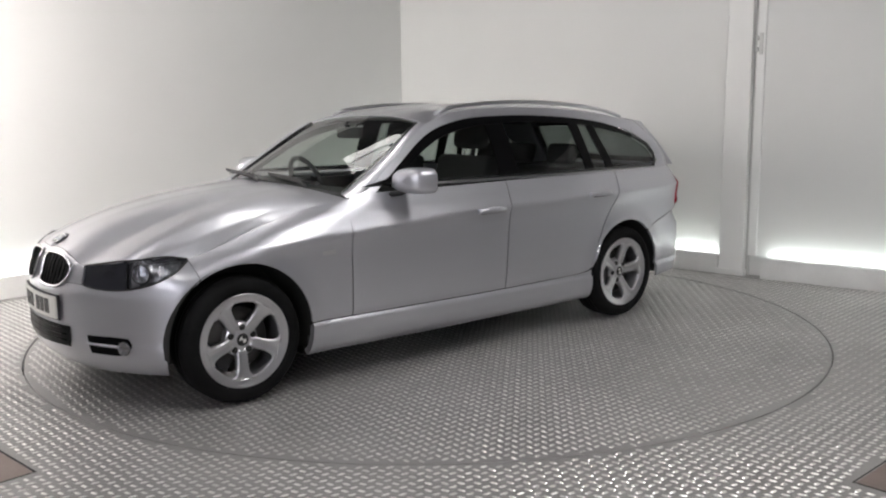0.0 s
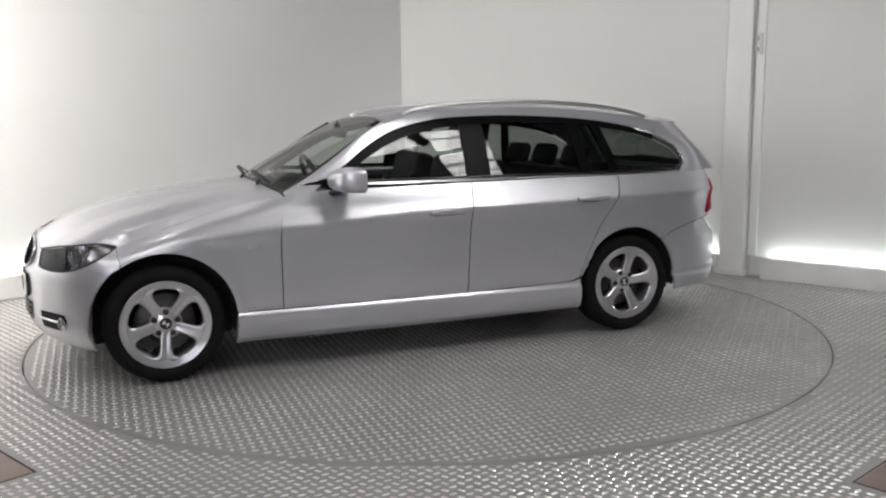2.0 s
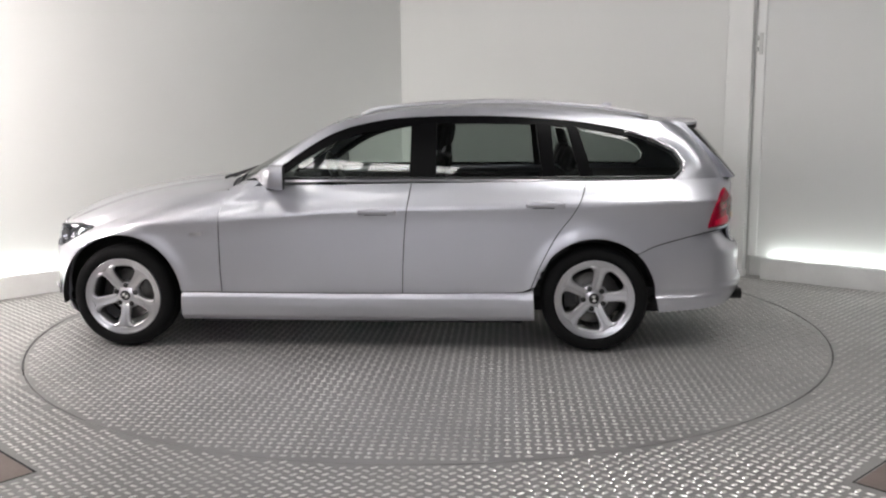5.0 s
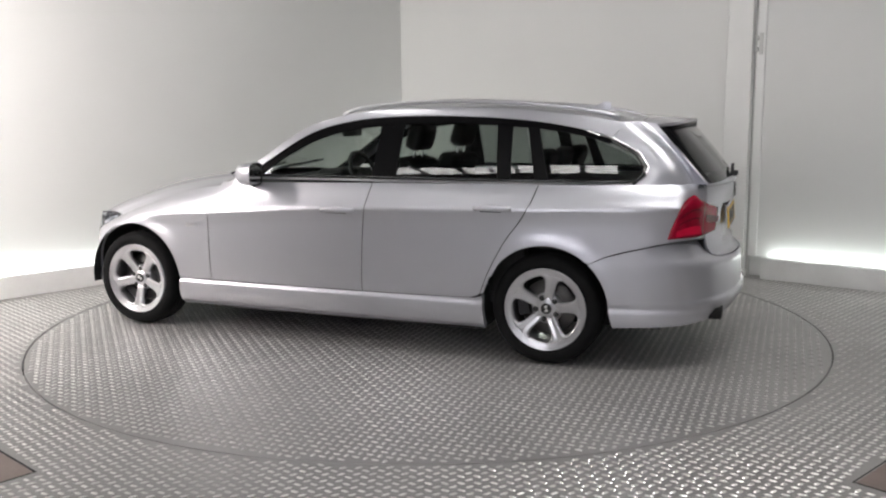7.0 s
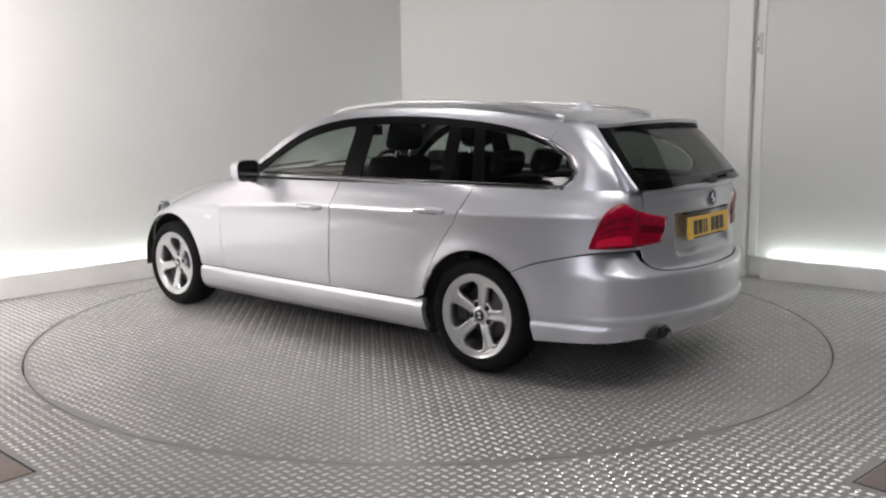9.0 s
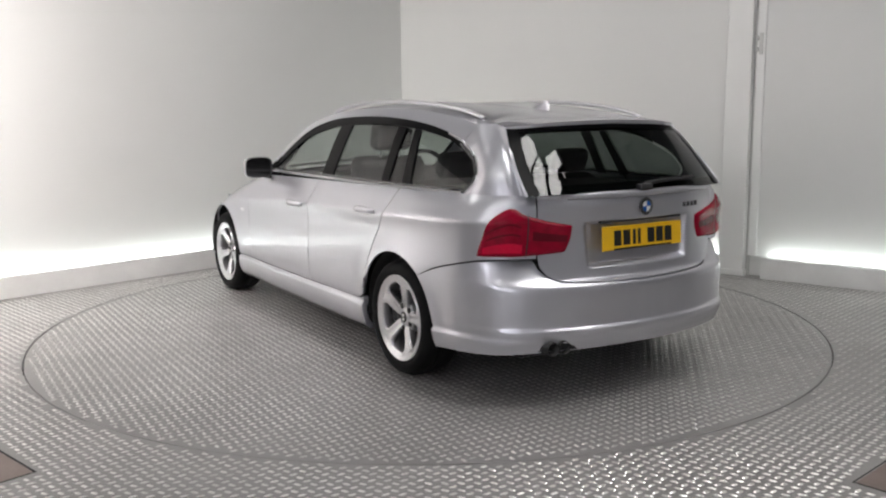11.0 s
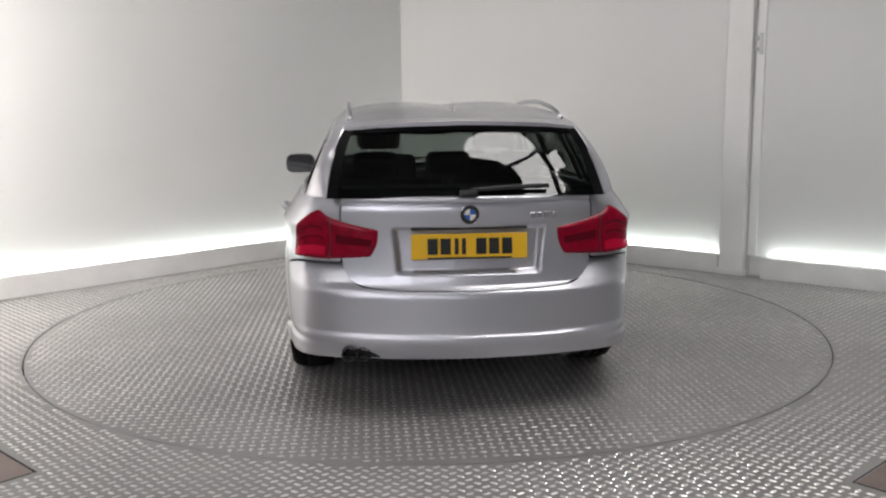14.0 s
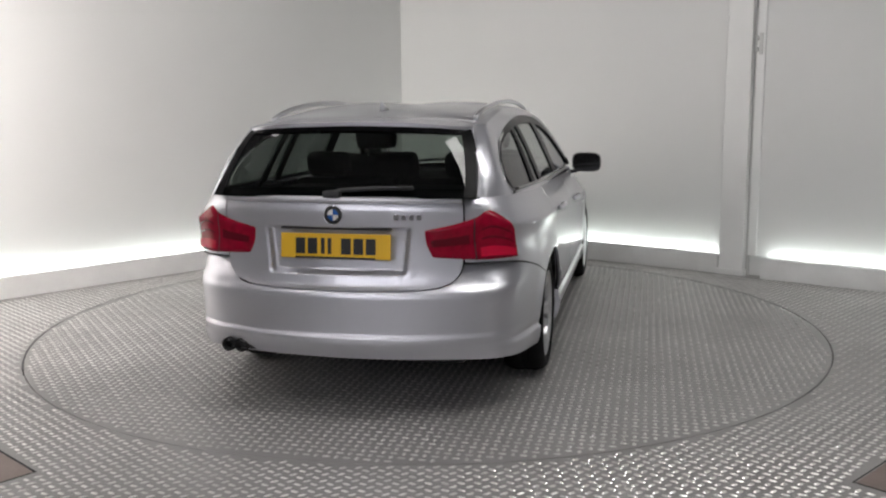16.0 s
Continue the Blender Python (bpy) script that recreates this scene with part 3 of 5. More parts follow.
skin("nose_panel", lifted(coons(chain((0, 0.5865), (sf(0.418), 0.5905)), nose_top, chain((0, 0.5865), (0, 0.722)), chain((sf(0.418), 0.5905), (sf(0.418), 0.673)))),
     24, 12, PAINT, car, join_both=True)

# fenders
fender_low = line(arch(AXLE, 0.36, 57, 176, 16) + [(sx(1.015), 0.340)])
FEND_LOW = lambda t: fender_low(t / 0.80) if t < 0.80 else chain((sx(1.015), 0.340), (sx(0.783), 0.340))((t - 0.80) / 0.20)
hood_side = [(sx(x), FENDER_TOP(x)) for x in np.linspace(1.612, 0.735, 14)]
DOOR_FRONT = line([(sx(0.783), 0.340), (sx(0.785), 0.55), (sx(0.783), 0.74), (sx(0.765), 0.85), (sx(0.735), 0.928)])
skin("front_fender", lifted(coons(FEND_LOW, line(hood_side), chain(arch(AXLE, 0.36, 57, 57, 1)[0], (sx(1.612), FENDER_TOP(1.612))), DOOR_FRONT)), 56, 30, PAINT, car)

# doors
BELT = table_of([(0.8, 0.922), (0.62, 0.928), (0.36, 0.938), (-0.34, 0.956), (-1.0, 0.972), (-1.35, 0.978), (-1.83, 0.980), (-2.2, 0.982)])


def edge_x(points):
    return line([(sx(x), z) for x, z in points])


f_front = edge_x([(0.777, 0.340), (0.779, 0.55), (0.777, 0.74), (0.759, 0.85), (0.728, 0.920)])
b_gap_f = edge_x([(-0.282, 0.340), (-0.290, 0.55), (-0.305, 0.75), (-0.335, 0.954)])
b_gap_r = edge_x([(-0.288, 0.340), (-0.296, 0.55), (-0.311, 0.75), (-0.341, 0.954)])
r_gap_f = edge_x([(-1.015, 0.375), (-1.07, 0.51), (-1.155, 0.67), (-1.245, 0.79), (-1.295, 0.88), (-1.325, 0.976)])
r_gap_r = edge_x([(-1.021, 0.375), (-1.076, 0.51), (-1.161, 0.67), (-1.251, 0.79), (-1.301, 0.88), (-1.331, 0.976)])
door_f, door_f2 = skin("front_door", lifted(coons(edge_x([(0.777, 0.340), (0.3, 0.340), (-0.282, 0.342)]), edge_x([(x, BELT(x)) for x in np.linspace(0.728, -0.335, 8)]), f_front, b_gap_f)),
                       36, 44, PAINT, car, 0.025)
door_r, door_r2 = skin("rear_door", lifted(coons(edge_x([(-0.288, 0.342), (-0.7, 0.346), (-0.95, 0.352), (-1.015, 0.375)]), edge_x([(x, BELT(x)) for x in np.linspace(-0.341, -1.325, 8)]), b_gap_r, r_gap_f)),
                       36, 44, PAINT, car, 0.025)
# sills
skin("sill", lifted(coons(edge_x([(1.03, 0.165), (0, 0.165), (-1.04, 0.175)]), edge_x([(1.018, 0.334), (0.3, 0.334), (-0.3, 0.336), (-0.95, 0.346), (-1.03, 0.362)]),
                          edge_x([(1.03, 0.165), (1.018, 0.334)]), edge_x([(-1.04, 0.175), (-1.03, 0.362)]))), 40, 16, PAINT, car, 0.03)

# rear quarters
# the arch runs from its front foot over the top to its rear: angles measured from the car's front
rear_arch = [(sx(-AXLE + 0.345 * math.cos(math.radians(a))), 0.315 + 0.345 * math.sin(math.radians(a))) for a in np.linspace(12, 132, 16)]
q_bottom = line([(sx(-1.021), 0.375)] + rear_arch)
q_seam = line([rear_arch[-1], (sx(-1.72), 0.620), (sx(-1.85), 0.655), (sx(-2.02), 0.692), (sr(0.735), 0.700), (sr(0.605), 0.700)])
Q_BOTTOM = lambda t: q_bottom(t / 0.58) if t < 0.58 else q_seam((t - 0.58) / 0.42)
q_top = line([(sx(-1.331), 0.976), (sx(-1.6), 0.981), (sx(-1.83), 0.984), (sx(-2.05), 0.985), (sr(0.70), 0.985), (sr(0.605), 0.985)])
q_rear = chain((sr(0.605), 0.700), (sr(0.605), 0.985))
skin("rear_quarter", lifted(coons(Q_BOTTOM, q_top, r_gap_r, q_rear)), 60, 30, PAINT, car)

# dark seals behind the joints of the doors
for points, depth in ((DOOR_FRONT, 0.013), (b_gap_f, 0.013), (r_gap_f, 0.013), (edge_x([(1.0, 0.337), (0.3, 0.337), (-0.3, 0.339), (-0.95, 0.349), (-1.02, 0.366)]), 0.013),
                      (q_seam, 0.011)):
    bm = tube(bmesh.new(), [tuple(body(*points(k / 24), -depth)) for k in range(25)], 0.010, 6)
    ob = part("door_seal", bm, PLASTIC, car, "", True)
    mirrored(ob)

# rear bumper
rb_left = line([(sx(-1.745), 0.235)] + [(sx(-AXLE + 0.345 * math.cos(math.radians(a))), 0.315 + 0.345 * math.sin(math.radians(a))) for a in np.linspace(178, 133, 7)])
rb_top = line([rear_arch[-1], (sx(-1.72), 0.615), (sx(-1.85), 0.650), (sx(-2.02), 0.687), (sr(0.735), 0.695), (sr(0.625), 0.690), (sr(0.585), 0.640), (sr(0.50), 0.592), (sr(0.3), 0.578), (sr(0), 0.574)])
rb_low = line([(sx(-1.745), 0.235), (sx(-1.95), 0.245), (sr(0.6), 0.262), (sr(0.3), 0.268), (sr(0), 0.268)])
rb_patch = coons(rb_low, rb_top, rb_left, chain((sr(0), 0.268), (sr(0), 0.574)))


def rear_bumper_at(u, v):
    """The bumper's skin, its top falling back as a sloping shelf under the lamps."""
    s, z = rb_patch(u, v)
    x = float(np.interp(s, ARC, SAMPLES[:, 0]))
    back = min(max((-1.90 - x) / 0.22, 0.0), 1.0) * min(max((z - 0.590) / 0.10, 0.0), 1.0)
    return body(s, z, -0.045 * back)


rear_bumper = skin("rear_bumper", rear_bumper_at, 72, 48, PAINT, car, join_both=True)

# tailgate with the recess for the number plate
tg_low = line([(sr(0.595), 0.700), (sr(0.575), 0.645), (sr(0.50), 0.597), (sr(0.3), 0.583), (sr(0), 0.579)])
tg_patch = coons(tg_low, chain((sr(0.597), 0.985), (sr(0), 0.985)), chain((sr(0.595), 0.700), (sr(0.597), 0.985)), chain((sr(0), 0.579), (sr(0), 0.985)))


def tailgate_at(u, v):
    s, z = tg_patch(u, v)
    p = body(s, z)
    y = abs(p[1])

    def ramp(value, a, b):
        return min(max((value - a) / (b - a), 0.0), 1.0)
    slope = 0.345 - 0.10 * (0.852 - z)
    k = ramp(slope - y, 0.0, 0.022) * ramp(z, 0.640, 0.662) * ramp(0.858 - z, 0.0, 0.012)
    p[0] += 0.030 * k
    return p


tailgate = skin("tailgate", tailgate_at, 60, 70, PAINT, car, join_both=True)

def lip_at(u, v):
    """A rounded ledge along the tailgate's top edge."""
    y, a = 0.598 * u, math.pi * v
    p = body(sr(y), 0.968)
    return np.array((p[0] - 0.020 * math.sin(a) * (1 - 0.4 * u ** 4), p[1], 0.968 + 0.016 * (1 - math.cos(a)) / 1.0 - 0.004))


skin("tailgate_lip", lip_at, 30, 8, PAINT, tailgate, 0, join_both=True)

# hood
hood_edge = [body(sx(x), FENDER_TOP(x)) for x in np.linspace(1.605, 0.745, 14)]
hood_edge = [p - np.array((0, 0.005, 0)) for p in hood_edge]
front_edge = [body(s, z) for s, z in HOOD_FRONT + LAMP_TOP]
front_edge = [p + np.array((-0.004, 0, 0.002)) for p in front_edge[:-1]] + [hood_edge[0]]
front_edge[0][1] = 0.0
CENTRE_Z = table_of([(0.80, 0.984), (1.0, 0.970), (1.28, 0.938), (1.56, 0.890), (1.74, 0.840), (1.87, 0.790), (1.945, 0.752), (1.995, 0.722)])
centre_x = np.linspace(float(front_edge[0][0]), 0.815, 12)
centre_line = line([(x, 0, CENTRE_Z(x) if k else front_edge[0][2]) for k, x in enumerate(centre_x)])
cowl = line([(0.815, 0, CENTRE_Z(0.815)), (0.805, 0.3, 0.978), (0.785, 0.5, 0.962), (0.745, 0.68, 0.938), tuple(hood_edge[-1])])
hood_patch = coons(line(front_edge), cowl, centre_line, line(hood_edge))


def hood_at(u, v):
    p = hood_patch(u, v)
    dome = 0.45 + 0.12 * v
    p[2] += 0.0022 * math.exp(-((u - dome) / 0.10) ** 2) * min(v * 4, 1) * (1 - v) ** 0.5
    p[2] += 0.016 * math.sin(math.pi * min(u, 1)) * math.sin(math.pi * v)
    return p


hood = skin("hood", hood_at, 40, 40, PAINT, car, join_both=True)

# cabin: side surface, belt to roof
G_SIDE = table_of([(0.90, 0.835), (0.96, 0.806), (1.05, 0.768), (1.15, 0.722), (1.25, 0.672), (1.31, 0.636), (1.36, 0.594), (1.39, 0.560), (1.42, 0.52)])


def side(x, z, out=0.0):
    y = G_SIDE(z)
    if x < -1.0:
        y -= 0.075 * ((-1.0 - x) / 1.0) ** 1.6
    if x > 0.3:
        y -= 0.10 * ((x - 0.3) / 0.5) ** 2 * 0.5
    return np.array((x, y + out * 0.9, z + out * 0.4))


ROOF_EDGE = [(0.735, 0.925), (0.60, 0.985), (0.40, 1.13), (0.25, 1.235), (0.12, 1.305), (-0.10, 1.362), (-0.35, 1.388), (-0.7, 1.395), (-1.1, 1.383), (-1.5, 1.343), (-1.75, 1.305)]
GLASS_TOP = [(0.60, 0.935), (0.48, 0.985), (0.24, 1.135), (0.08, 1.215), (-0.10, 1.268), (-0.30, 1.300), (-0.65, 1.316), (-1.0, 1.310), (-1.3, 1.287), (-1.55, 1.248), (-1.68, 1.210)]
LIFT = table_of([(-1.7, 0.008), (-1.5, 0.018), (-1.0, 0.026), (-0.3, 0.040), (0.2, 0.058), (0.45, 0.046), (0.60, 0.0)])
DLO_TOP = [(x, z + LIFT(x)) for x, z in GLASS_TOP]
GLASS_TOP = [(x, z + 0.5 * LIFT(x)) for x, z in GLASS_TOP]
cant = coons(line(DLO_TOP), line(ROOF_EDGE), chain(DLO_TOP[0], ROOF_EDGE[0]), chain(DLO_TOP[-1], ROOF_EDGE[-1]))
skin("roof_frame", lambda u, v: side(*cant(u, v)), 60, 6, PAINT, car, 0.02)

# rear pillars: from the side window's end round to the rear window
DLO_REAR = [(-1.815, 0.984), (-1.865, 1.03), (-1.868, 1.075), (-1.82, 1.14), (-1.68, 1.210)]
dlo_rear = line([tuple(side(x, z)) for x, z in DLO_REAR])
REAR_GLASS_SIDE = [(-2.180, 0.642, 0.985), (-2.112, 0.634, 1.06), (-2.034, 0.614, 1.15), (-1.955, 0.580, 1.24), (-1.90, 0.556, 1.300)]
glass_side = line(REAR_GLASS_SIDE)
pillar_low = line([tuple(side(-1.815, 0.984))] + [tuple(body(s, 0.985)) for s in (sx(-1.95), sx(-2.05), sr(0.72), sr(0.66))] + [REAR_GLASS_SIDE[0]])
pillar_top = line([tuple(side(-1.68, 1.210)), tuple(side(-1.715, 1.2575)), tuple(side(-1.75, 1.305)), (-1.83, 0.563, 1.306), (-1.90, 0.556, 1.300)])
d_patch = coons(pillar_low, pillar_top, dlo_rear, glass_side)


def pillar_at(u, v):
    p = d_patch(u, v)
    p[1] += 0.010 * math.sin(math.pi * u) * math.sin(math.pi * min(v, 1))
    p[0] -= 0.010 * math.sin(math.pi * u) * math.sin(math.pi * v)
    return p


skin("rear_pillar", pillar_at, 24, 24, PAINT, car)

# shoulder between the doors' top and the side glass
def shoulder_at(u, v):
    x = 0.47 - 2.29 * u
    a, b = body(sx(x), BELT(x) - 0.004), side(x, BELT(x) + 0.010)
    return a * (1 - v) + b * v


skin("belt_trim", shoulder_at, 60, 2, SATIN, car, 0.008, label="satin silver strip under the side windows")

# roof
roof_front = line([(0.075, 0, 1.352), (0.085, 0.25, 1.346), (0.11, 0.45, 1.326), (0.135, 0.575, 1.300)])
roof_side = line([tuple(side(x, z)) for x, z in ROOF_EDGE[4:]] + [(-1.83, 0.563, 1.306)])
roof_side_front = roof_side(0)
roof_front = line([(0.075, 0, 1.352), (0.085, 0.25, 1.346), (0.105, 0.45, 1.330), tuple(roof_side_front)])
ROOF_C = [(0.075, 0, 1.352), (-0.15, 0, 1.388), (-0.45, 0, 1.412), (-0.8, 0, 1.416), (-1.15, 0, 1.404), (-1.5, 0, 1.375), (-1.83, 0, 1.338)]
roof_back = line([(-1.83, 0, 1.338), (-1.83, 0.3, 1.334), (-1.83, 0.47, 1.322), (-1.83, 0.563, 1.306)])
roof_patch = coons(roof_front, roof_back, line(ROOF_C), roof_side)


def roof_at(u, v):
    p = roof_patch(u, v)
    p[2] += 0.012 * math.sin(math.pi * u) * math.sin(math.pi * v)
    return p


skin("roof", roof_at, 24, 40, PAINT, car, join_both=True)
# rear spoiler
sp = coons(line([(-1.833, 0, 1.337), (-1.833, 0.3, 1.333), (-1.833, 0.47, 1.321), (-1.833, 0.560, 1.305)]), line([(-2.035, 0, 1.322), (-2.028, 0.3, 1.315), (-1.985, 0.47, 1.302), (-1.905, 0.560, 1.294)]),
           chain((-1.833, 0, 1.337), (-2.035, 0, 1.322)), chain((-1.833, 0.560, 1.305), (-1.905, 0.560, 1.294)))
spoiler = skin("roof_spoiler", sp, 20, 8, PAINT, car, 0.018, join_both=True)
bm = bmesh.new()
box(bm, -2.028, -2.012, -0.16, 0.16, 1.290, 1.303, 0.004)
sp_edge = line([(-2.033, 0, 1.306), (-2.026, 0.3, 1.299), (-1.983, 0.47, 1.287), (-1.903, 0.552, 1.280)])
part("high_brake_light", bm, RED_DARK, spoiler, "dark red high brake light")

# glass
ws_low = line([(0.815, 0, 0.992), (0.795, 0.3, 0.984), (0.755, 0.48, 0.970), (0.690, 0.655, 0.948)])
ws_top = line([(0.095, 0, 1.354), (0.100, 0.25, 1.346), (0.115, 0.45, 1.328), (0.135, 0.570, 1.302)])
ws_side = line([(0.690, 0.655, 0.948), (0.55, 0.645, 1.038), (0.38, 0.630, 1.148), (0.24, 0.602, 1.240), (0.135, 0.570, 1.302)])
ws_patch = coons(ws_low, ws_top, line([(0.815, 0, 0.992), (0.47, 0, 1.190), (0.095, 0, 1.354)]), ws_side)
windscreen = skin("windscreen", ws_patch, 20, 16, GLASS, car, 0, join_both=True, label="clear windscreen glass")
bm = bmesh.new()
tube(bm, [tuple(ws_side(k / 12)) for k in range(13)], 0.014, 8)
ob = part("windscreen_seal", bm, BLACK, car, "", True)
mirrored(ob)
apillar = coons(line([(0.705, 0.652, 0.945), (0.55, 0.642, 1.036), (0.38, 0.627, 1.146), (0.24, 0.600, 1.238), (0.135, 0.568, 1.300)]), line([tuple(side(x, z)) for x, z in ROOF_EDGE[:5]]),
                chain((0.705, 0.652, 0.945), tuple(side(*ROOF_EDGE[0]))), chain((0.135, 0.568, 1.300), tuple(side(*ROOF_EDGE[4]))))


def apillar_at(u, v):
    p = apillar(u, v)
    p[0] += 0.012 * math.sin(math.pi * v)
    p[2] += 0.010 * math.sin(math.pi * v)
    return p


skin("windscreen_pillar", apillar_at, 20, 5, PAINT, car, 0.012)
rw_low = line([(-2.262, 0, 0.992), (-2.252, 0.3, 0.992), (-2.222, 0.5, 0.990), (-2.175, 0.635, 0.988)])
rw_top = line([(-2.000, 0, 1.305), (-1.993, 0.3, 1.299), (-1.960, 0.45, 1.292), (-1.900, 0.549, 1.286)])
rw_patch = coons(rw_low, rw_top, line([(-2.262, 0, 0.992), (-2.14, 0, 1.155), (-2.000, 0, 1.305)]), line([(-2.175, 0.635, 0.988), (-2.107, 0.627, 1.06), (-2.029, 0.607, 1.15), (-1.950, 0.573, 1.24), (-1.900, 0.549, 1.286)]))
rear_window = skin("rear_window", rw_patch, 30, 20, REAR_GLASS, car, 0, join_both=True, label="dark tinted rear window")
# black underside of the spoiler, down to the glass
skin("spoiler_underside", lambda u, v: (1 - v) * sp_edge(u) + v * (rw_patch(u, 0.91) + np.array((-0.006, 0, 0.002))), 20, 4, PILLAR, spoiler, 0, join_both=True, label="black underside of the spoiler")
# black band round the rear glass
skin("window_side_band", lambda u, v: rw_patch(1 - 0.10 * u, v) + np.array((-0.003, 0.002, 0.003)), 4, 12, PILLAR, rear_window, 0)
for name, fn in (("lower_band", lambda u, v: rw_patch(u, 0.13 * v)), ("upper_band", lambda u, v: rw_patch(u, 1 - 0.11 * v))):
    skin("window_" + name, lambda u, v, fn=fn: fn(u, v) + np.array((0.006, 0, -0.003)), 16, 8, PILLAR, rear_window, 0, join_both=True)


def dlo_patch(x0, x1, mat, name, both=True, slant0=0.0, slant1=0.0, drop=0.012, lift=0.014, out=-0.012):
    """A side pane between two places along the car, under the window line."""
    top = table_of(sorted([(x, z) for x, z in GLASS_TOP] + [(-1.82, 1.14), (-1.868, 1.06)]))

    def at(u, v):
        xa, xb = x0 + (x1 - x0) * u, 0
        zl = BELT(xa) + lift
        x = xa + (slant0 * (1 - u) + slant1 * u) * v
        zt = max(top(x) - drop, zl + 0.003)
        return side(x, zl + (zt - zl) * v, out)
    return skin(name, at, 30, 14, mat, car, 0, both)


front_pane = dlo_patch(0.50, -0.325, GLASS, "front_door_window", slant0=-0.06, slant1=0.0)
rear_pane = dlo_patch(-0.475, -1.085, PRIVACY, "rear_door_window", slant1=0.045)
quarter_pane = dlo_patch(-1.16, -1.30, PRIVACY, "rear_door_quarter_pane", slant0=0.03, slant1=0.09)
q_pane = coons(line([(-1.375, 0.995), (-1.6, 0.995), (-1.80, 0.996)]), line([(-1.275, 1.275), (-1.45, 1.255), (-1.64, 1.205)]), chain((-1.375, 0.995), (-1.275, 1.275)),
               line([(-1.80, 0.996), (-1.845, 1.035), (-1.848, 1.07), (-1.80, 1.13), (-1.64, 1.205)]))
skin("luggage_window", lambda u, v: side(*q_pane(u, v), -0.012), 24, 16, PRIVACY, car, 0)


def frame_bar(name, points, radius, mat, flat=1.0):
    bm = bmesh.new()
    tube(bm, [tuple(side(x, z, 0.0)) for x, z in points], radius, 8, flat)
    ob = part(name, bm, mat, car, "", True)
    mirrored(ob)


def post_panel(name, bottom, top, mat=PILLAR, out=-0.004):
    """A black pillar cover between (x0, x1) at the belt and (x0, x1) at the window line."""
    def at(u, v):
        xb, xt = bottom[0] + (bottom[1] - bottom[0]) * u, top[0] + (top[1] - top[0]) * u
        top_z = table_of(sorted(DLO_TOP))
        x = xb + (xt - xb) * v
        zb = BELT(xb) + 0.004
        return side(x, zb + (top_z(xt) - zb) * v, out)
    skin(name, at, 6, 12, mat, car, 0.01)


post_panel("pillar_cover", (-0.325, -0.475), (-0.325, -0.475))
post_panel("window_divider", (-1.085, -1.16), (-1.04, -1.13))
post_panel("pillar_cover", (-1.30, -1.375), (-1.21, -1.275))
post_panel("mirror_triangle", (0.655, 0.46), (0.53, 0.40), out=0.003)
band = coons(line([(x, z - 0.024) for x, z in GLASS_TOP[1:]]), line([(x, z + 0.001) for x, z in DLO_TOP[1:]]), chain((0.48, 0.969), DLO_TOP[1]), chain((-1.68, 1.194), DLO_TOP[-1]))
skin("window_frame", lambda u, v: side(*band(u, v), -0.002), 50, 3, PILLAR, car, 0.01)
frame_bar("window_frame", DLO_REAR, 0.011, BLACK)
frame_bar("window_frame", [(x, BELT(x) + 0.014) for x in np.linspace(0.48, -1.815, 24)], 0.009, BLACK)
frame_bar("bright_trim", [(-1.80, 0.990), (-1.842, 0.998), (-1.880, 1.03), (-1.885, 1.075), (-1.84, 1.145), (-1.70, 1.218), (-1.55, 1.258)], 0.007, CHROME)

# roof rails
for_rail = [(-0.02, 1.356), (-0.10, 1.388), (-0.25, 1.407), (-0.5, 1.425), (-0.8, 1.430), (-1.1, 1.419), (-1.4, 1.393), (-1.6, 1.361), (-1.70, 1.331)]
bm = bmesh.new()
tube(bm, [tuple(line([(x, 0.545 - 0.02 * max(0, -1.0 - x), z) for x, z in for_rail])(k / 30)) for k in range(31)], 0.013, 8, 0.9)
ob = part("roof_rail", bm, SATIN, car, "satin aluminium roof rail", True)
mirrored(ob)
# fin aerial
bm = bmesh.new()
grid_mesh(bm, lambda u, v: (-1.40 - 0.15 * u - 0.03 * v * (1 - u) , 0.022 * math.sin(math.pi * min(u * 1.0, 1)) * (1 - v) * 1.0, 1.385 - 0.02 * u + 0.055 * v * min(u * 1.5, 1)), 12, 6)
grid_mesh(bm, lambda u, v: (-1.40 - 0.15 * u - 0.03 * v * (1 - u), -0.022 * math.sin(math.pi * min(u * 1.0, 1)) * (1 - v) * 1.0, 1.385 - 0.02 * u + 0.055 * v * min(u * 1.5, 1)), 12, 6)
bmesh.ops.remove_doubles(bm, verts=bm.verts, dist=0.0005)
part("fin_aerial", bm, PAINT, car, "", True)

# ---- lamps ----
lamp_bottom, lamp_upper = line(LAMP_LOW), line(LAMP_TOP)
lamp_patch = coons(lamp_bottom, lamp_upper, chain(LAMP_LOW[0], LAMP_TOP[0]), chain(LAMP_LOW[-1], LAMP_TOP[-1]))


def lamp_sheet(out, u0=0.0, u1=1.0, v0=0.0, v1=1.0):
    return lambda u, v: body(*lamp_patch(u0 + (u1 - u0) * u, v0 + (v1 - v0) * v), out)


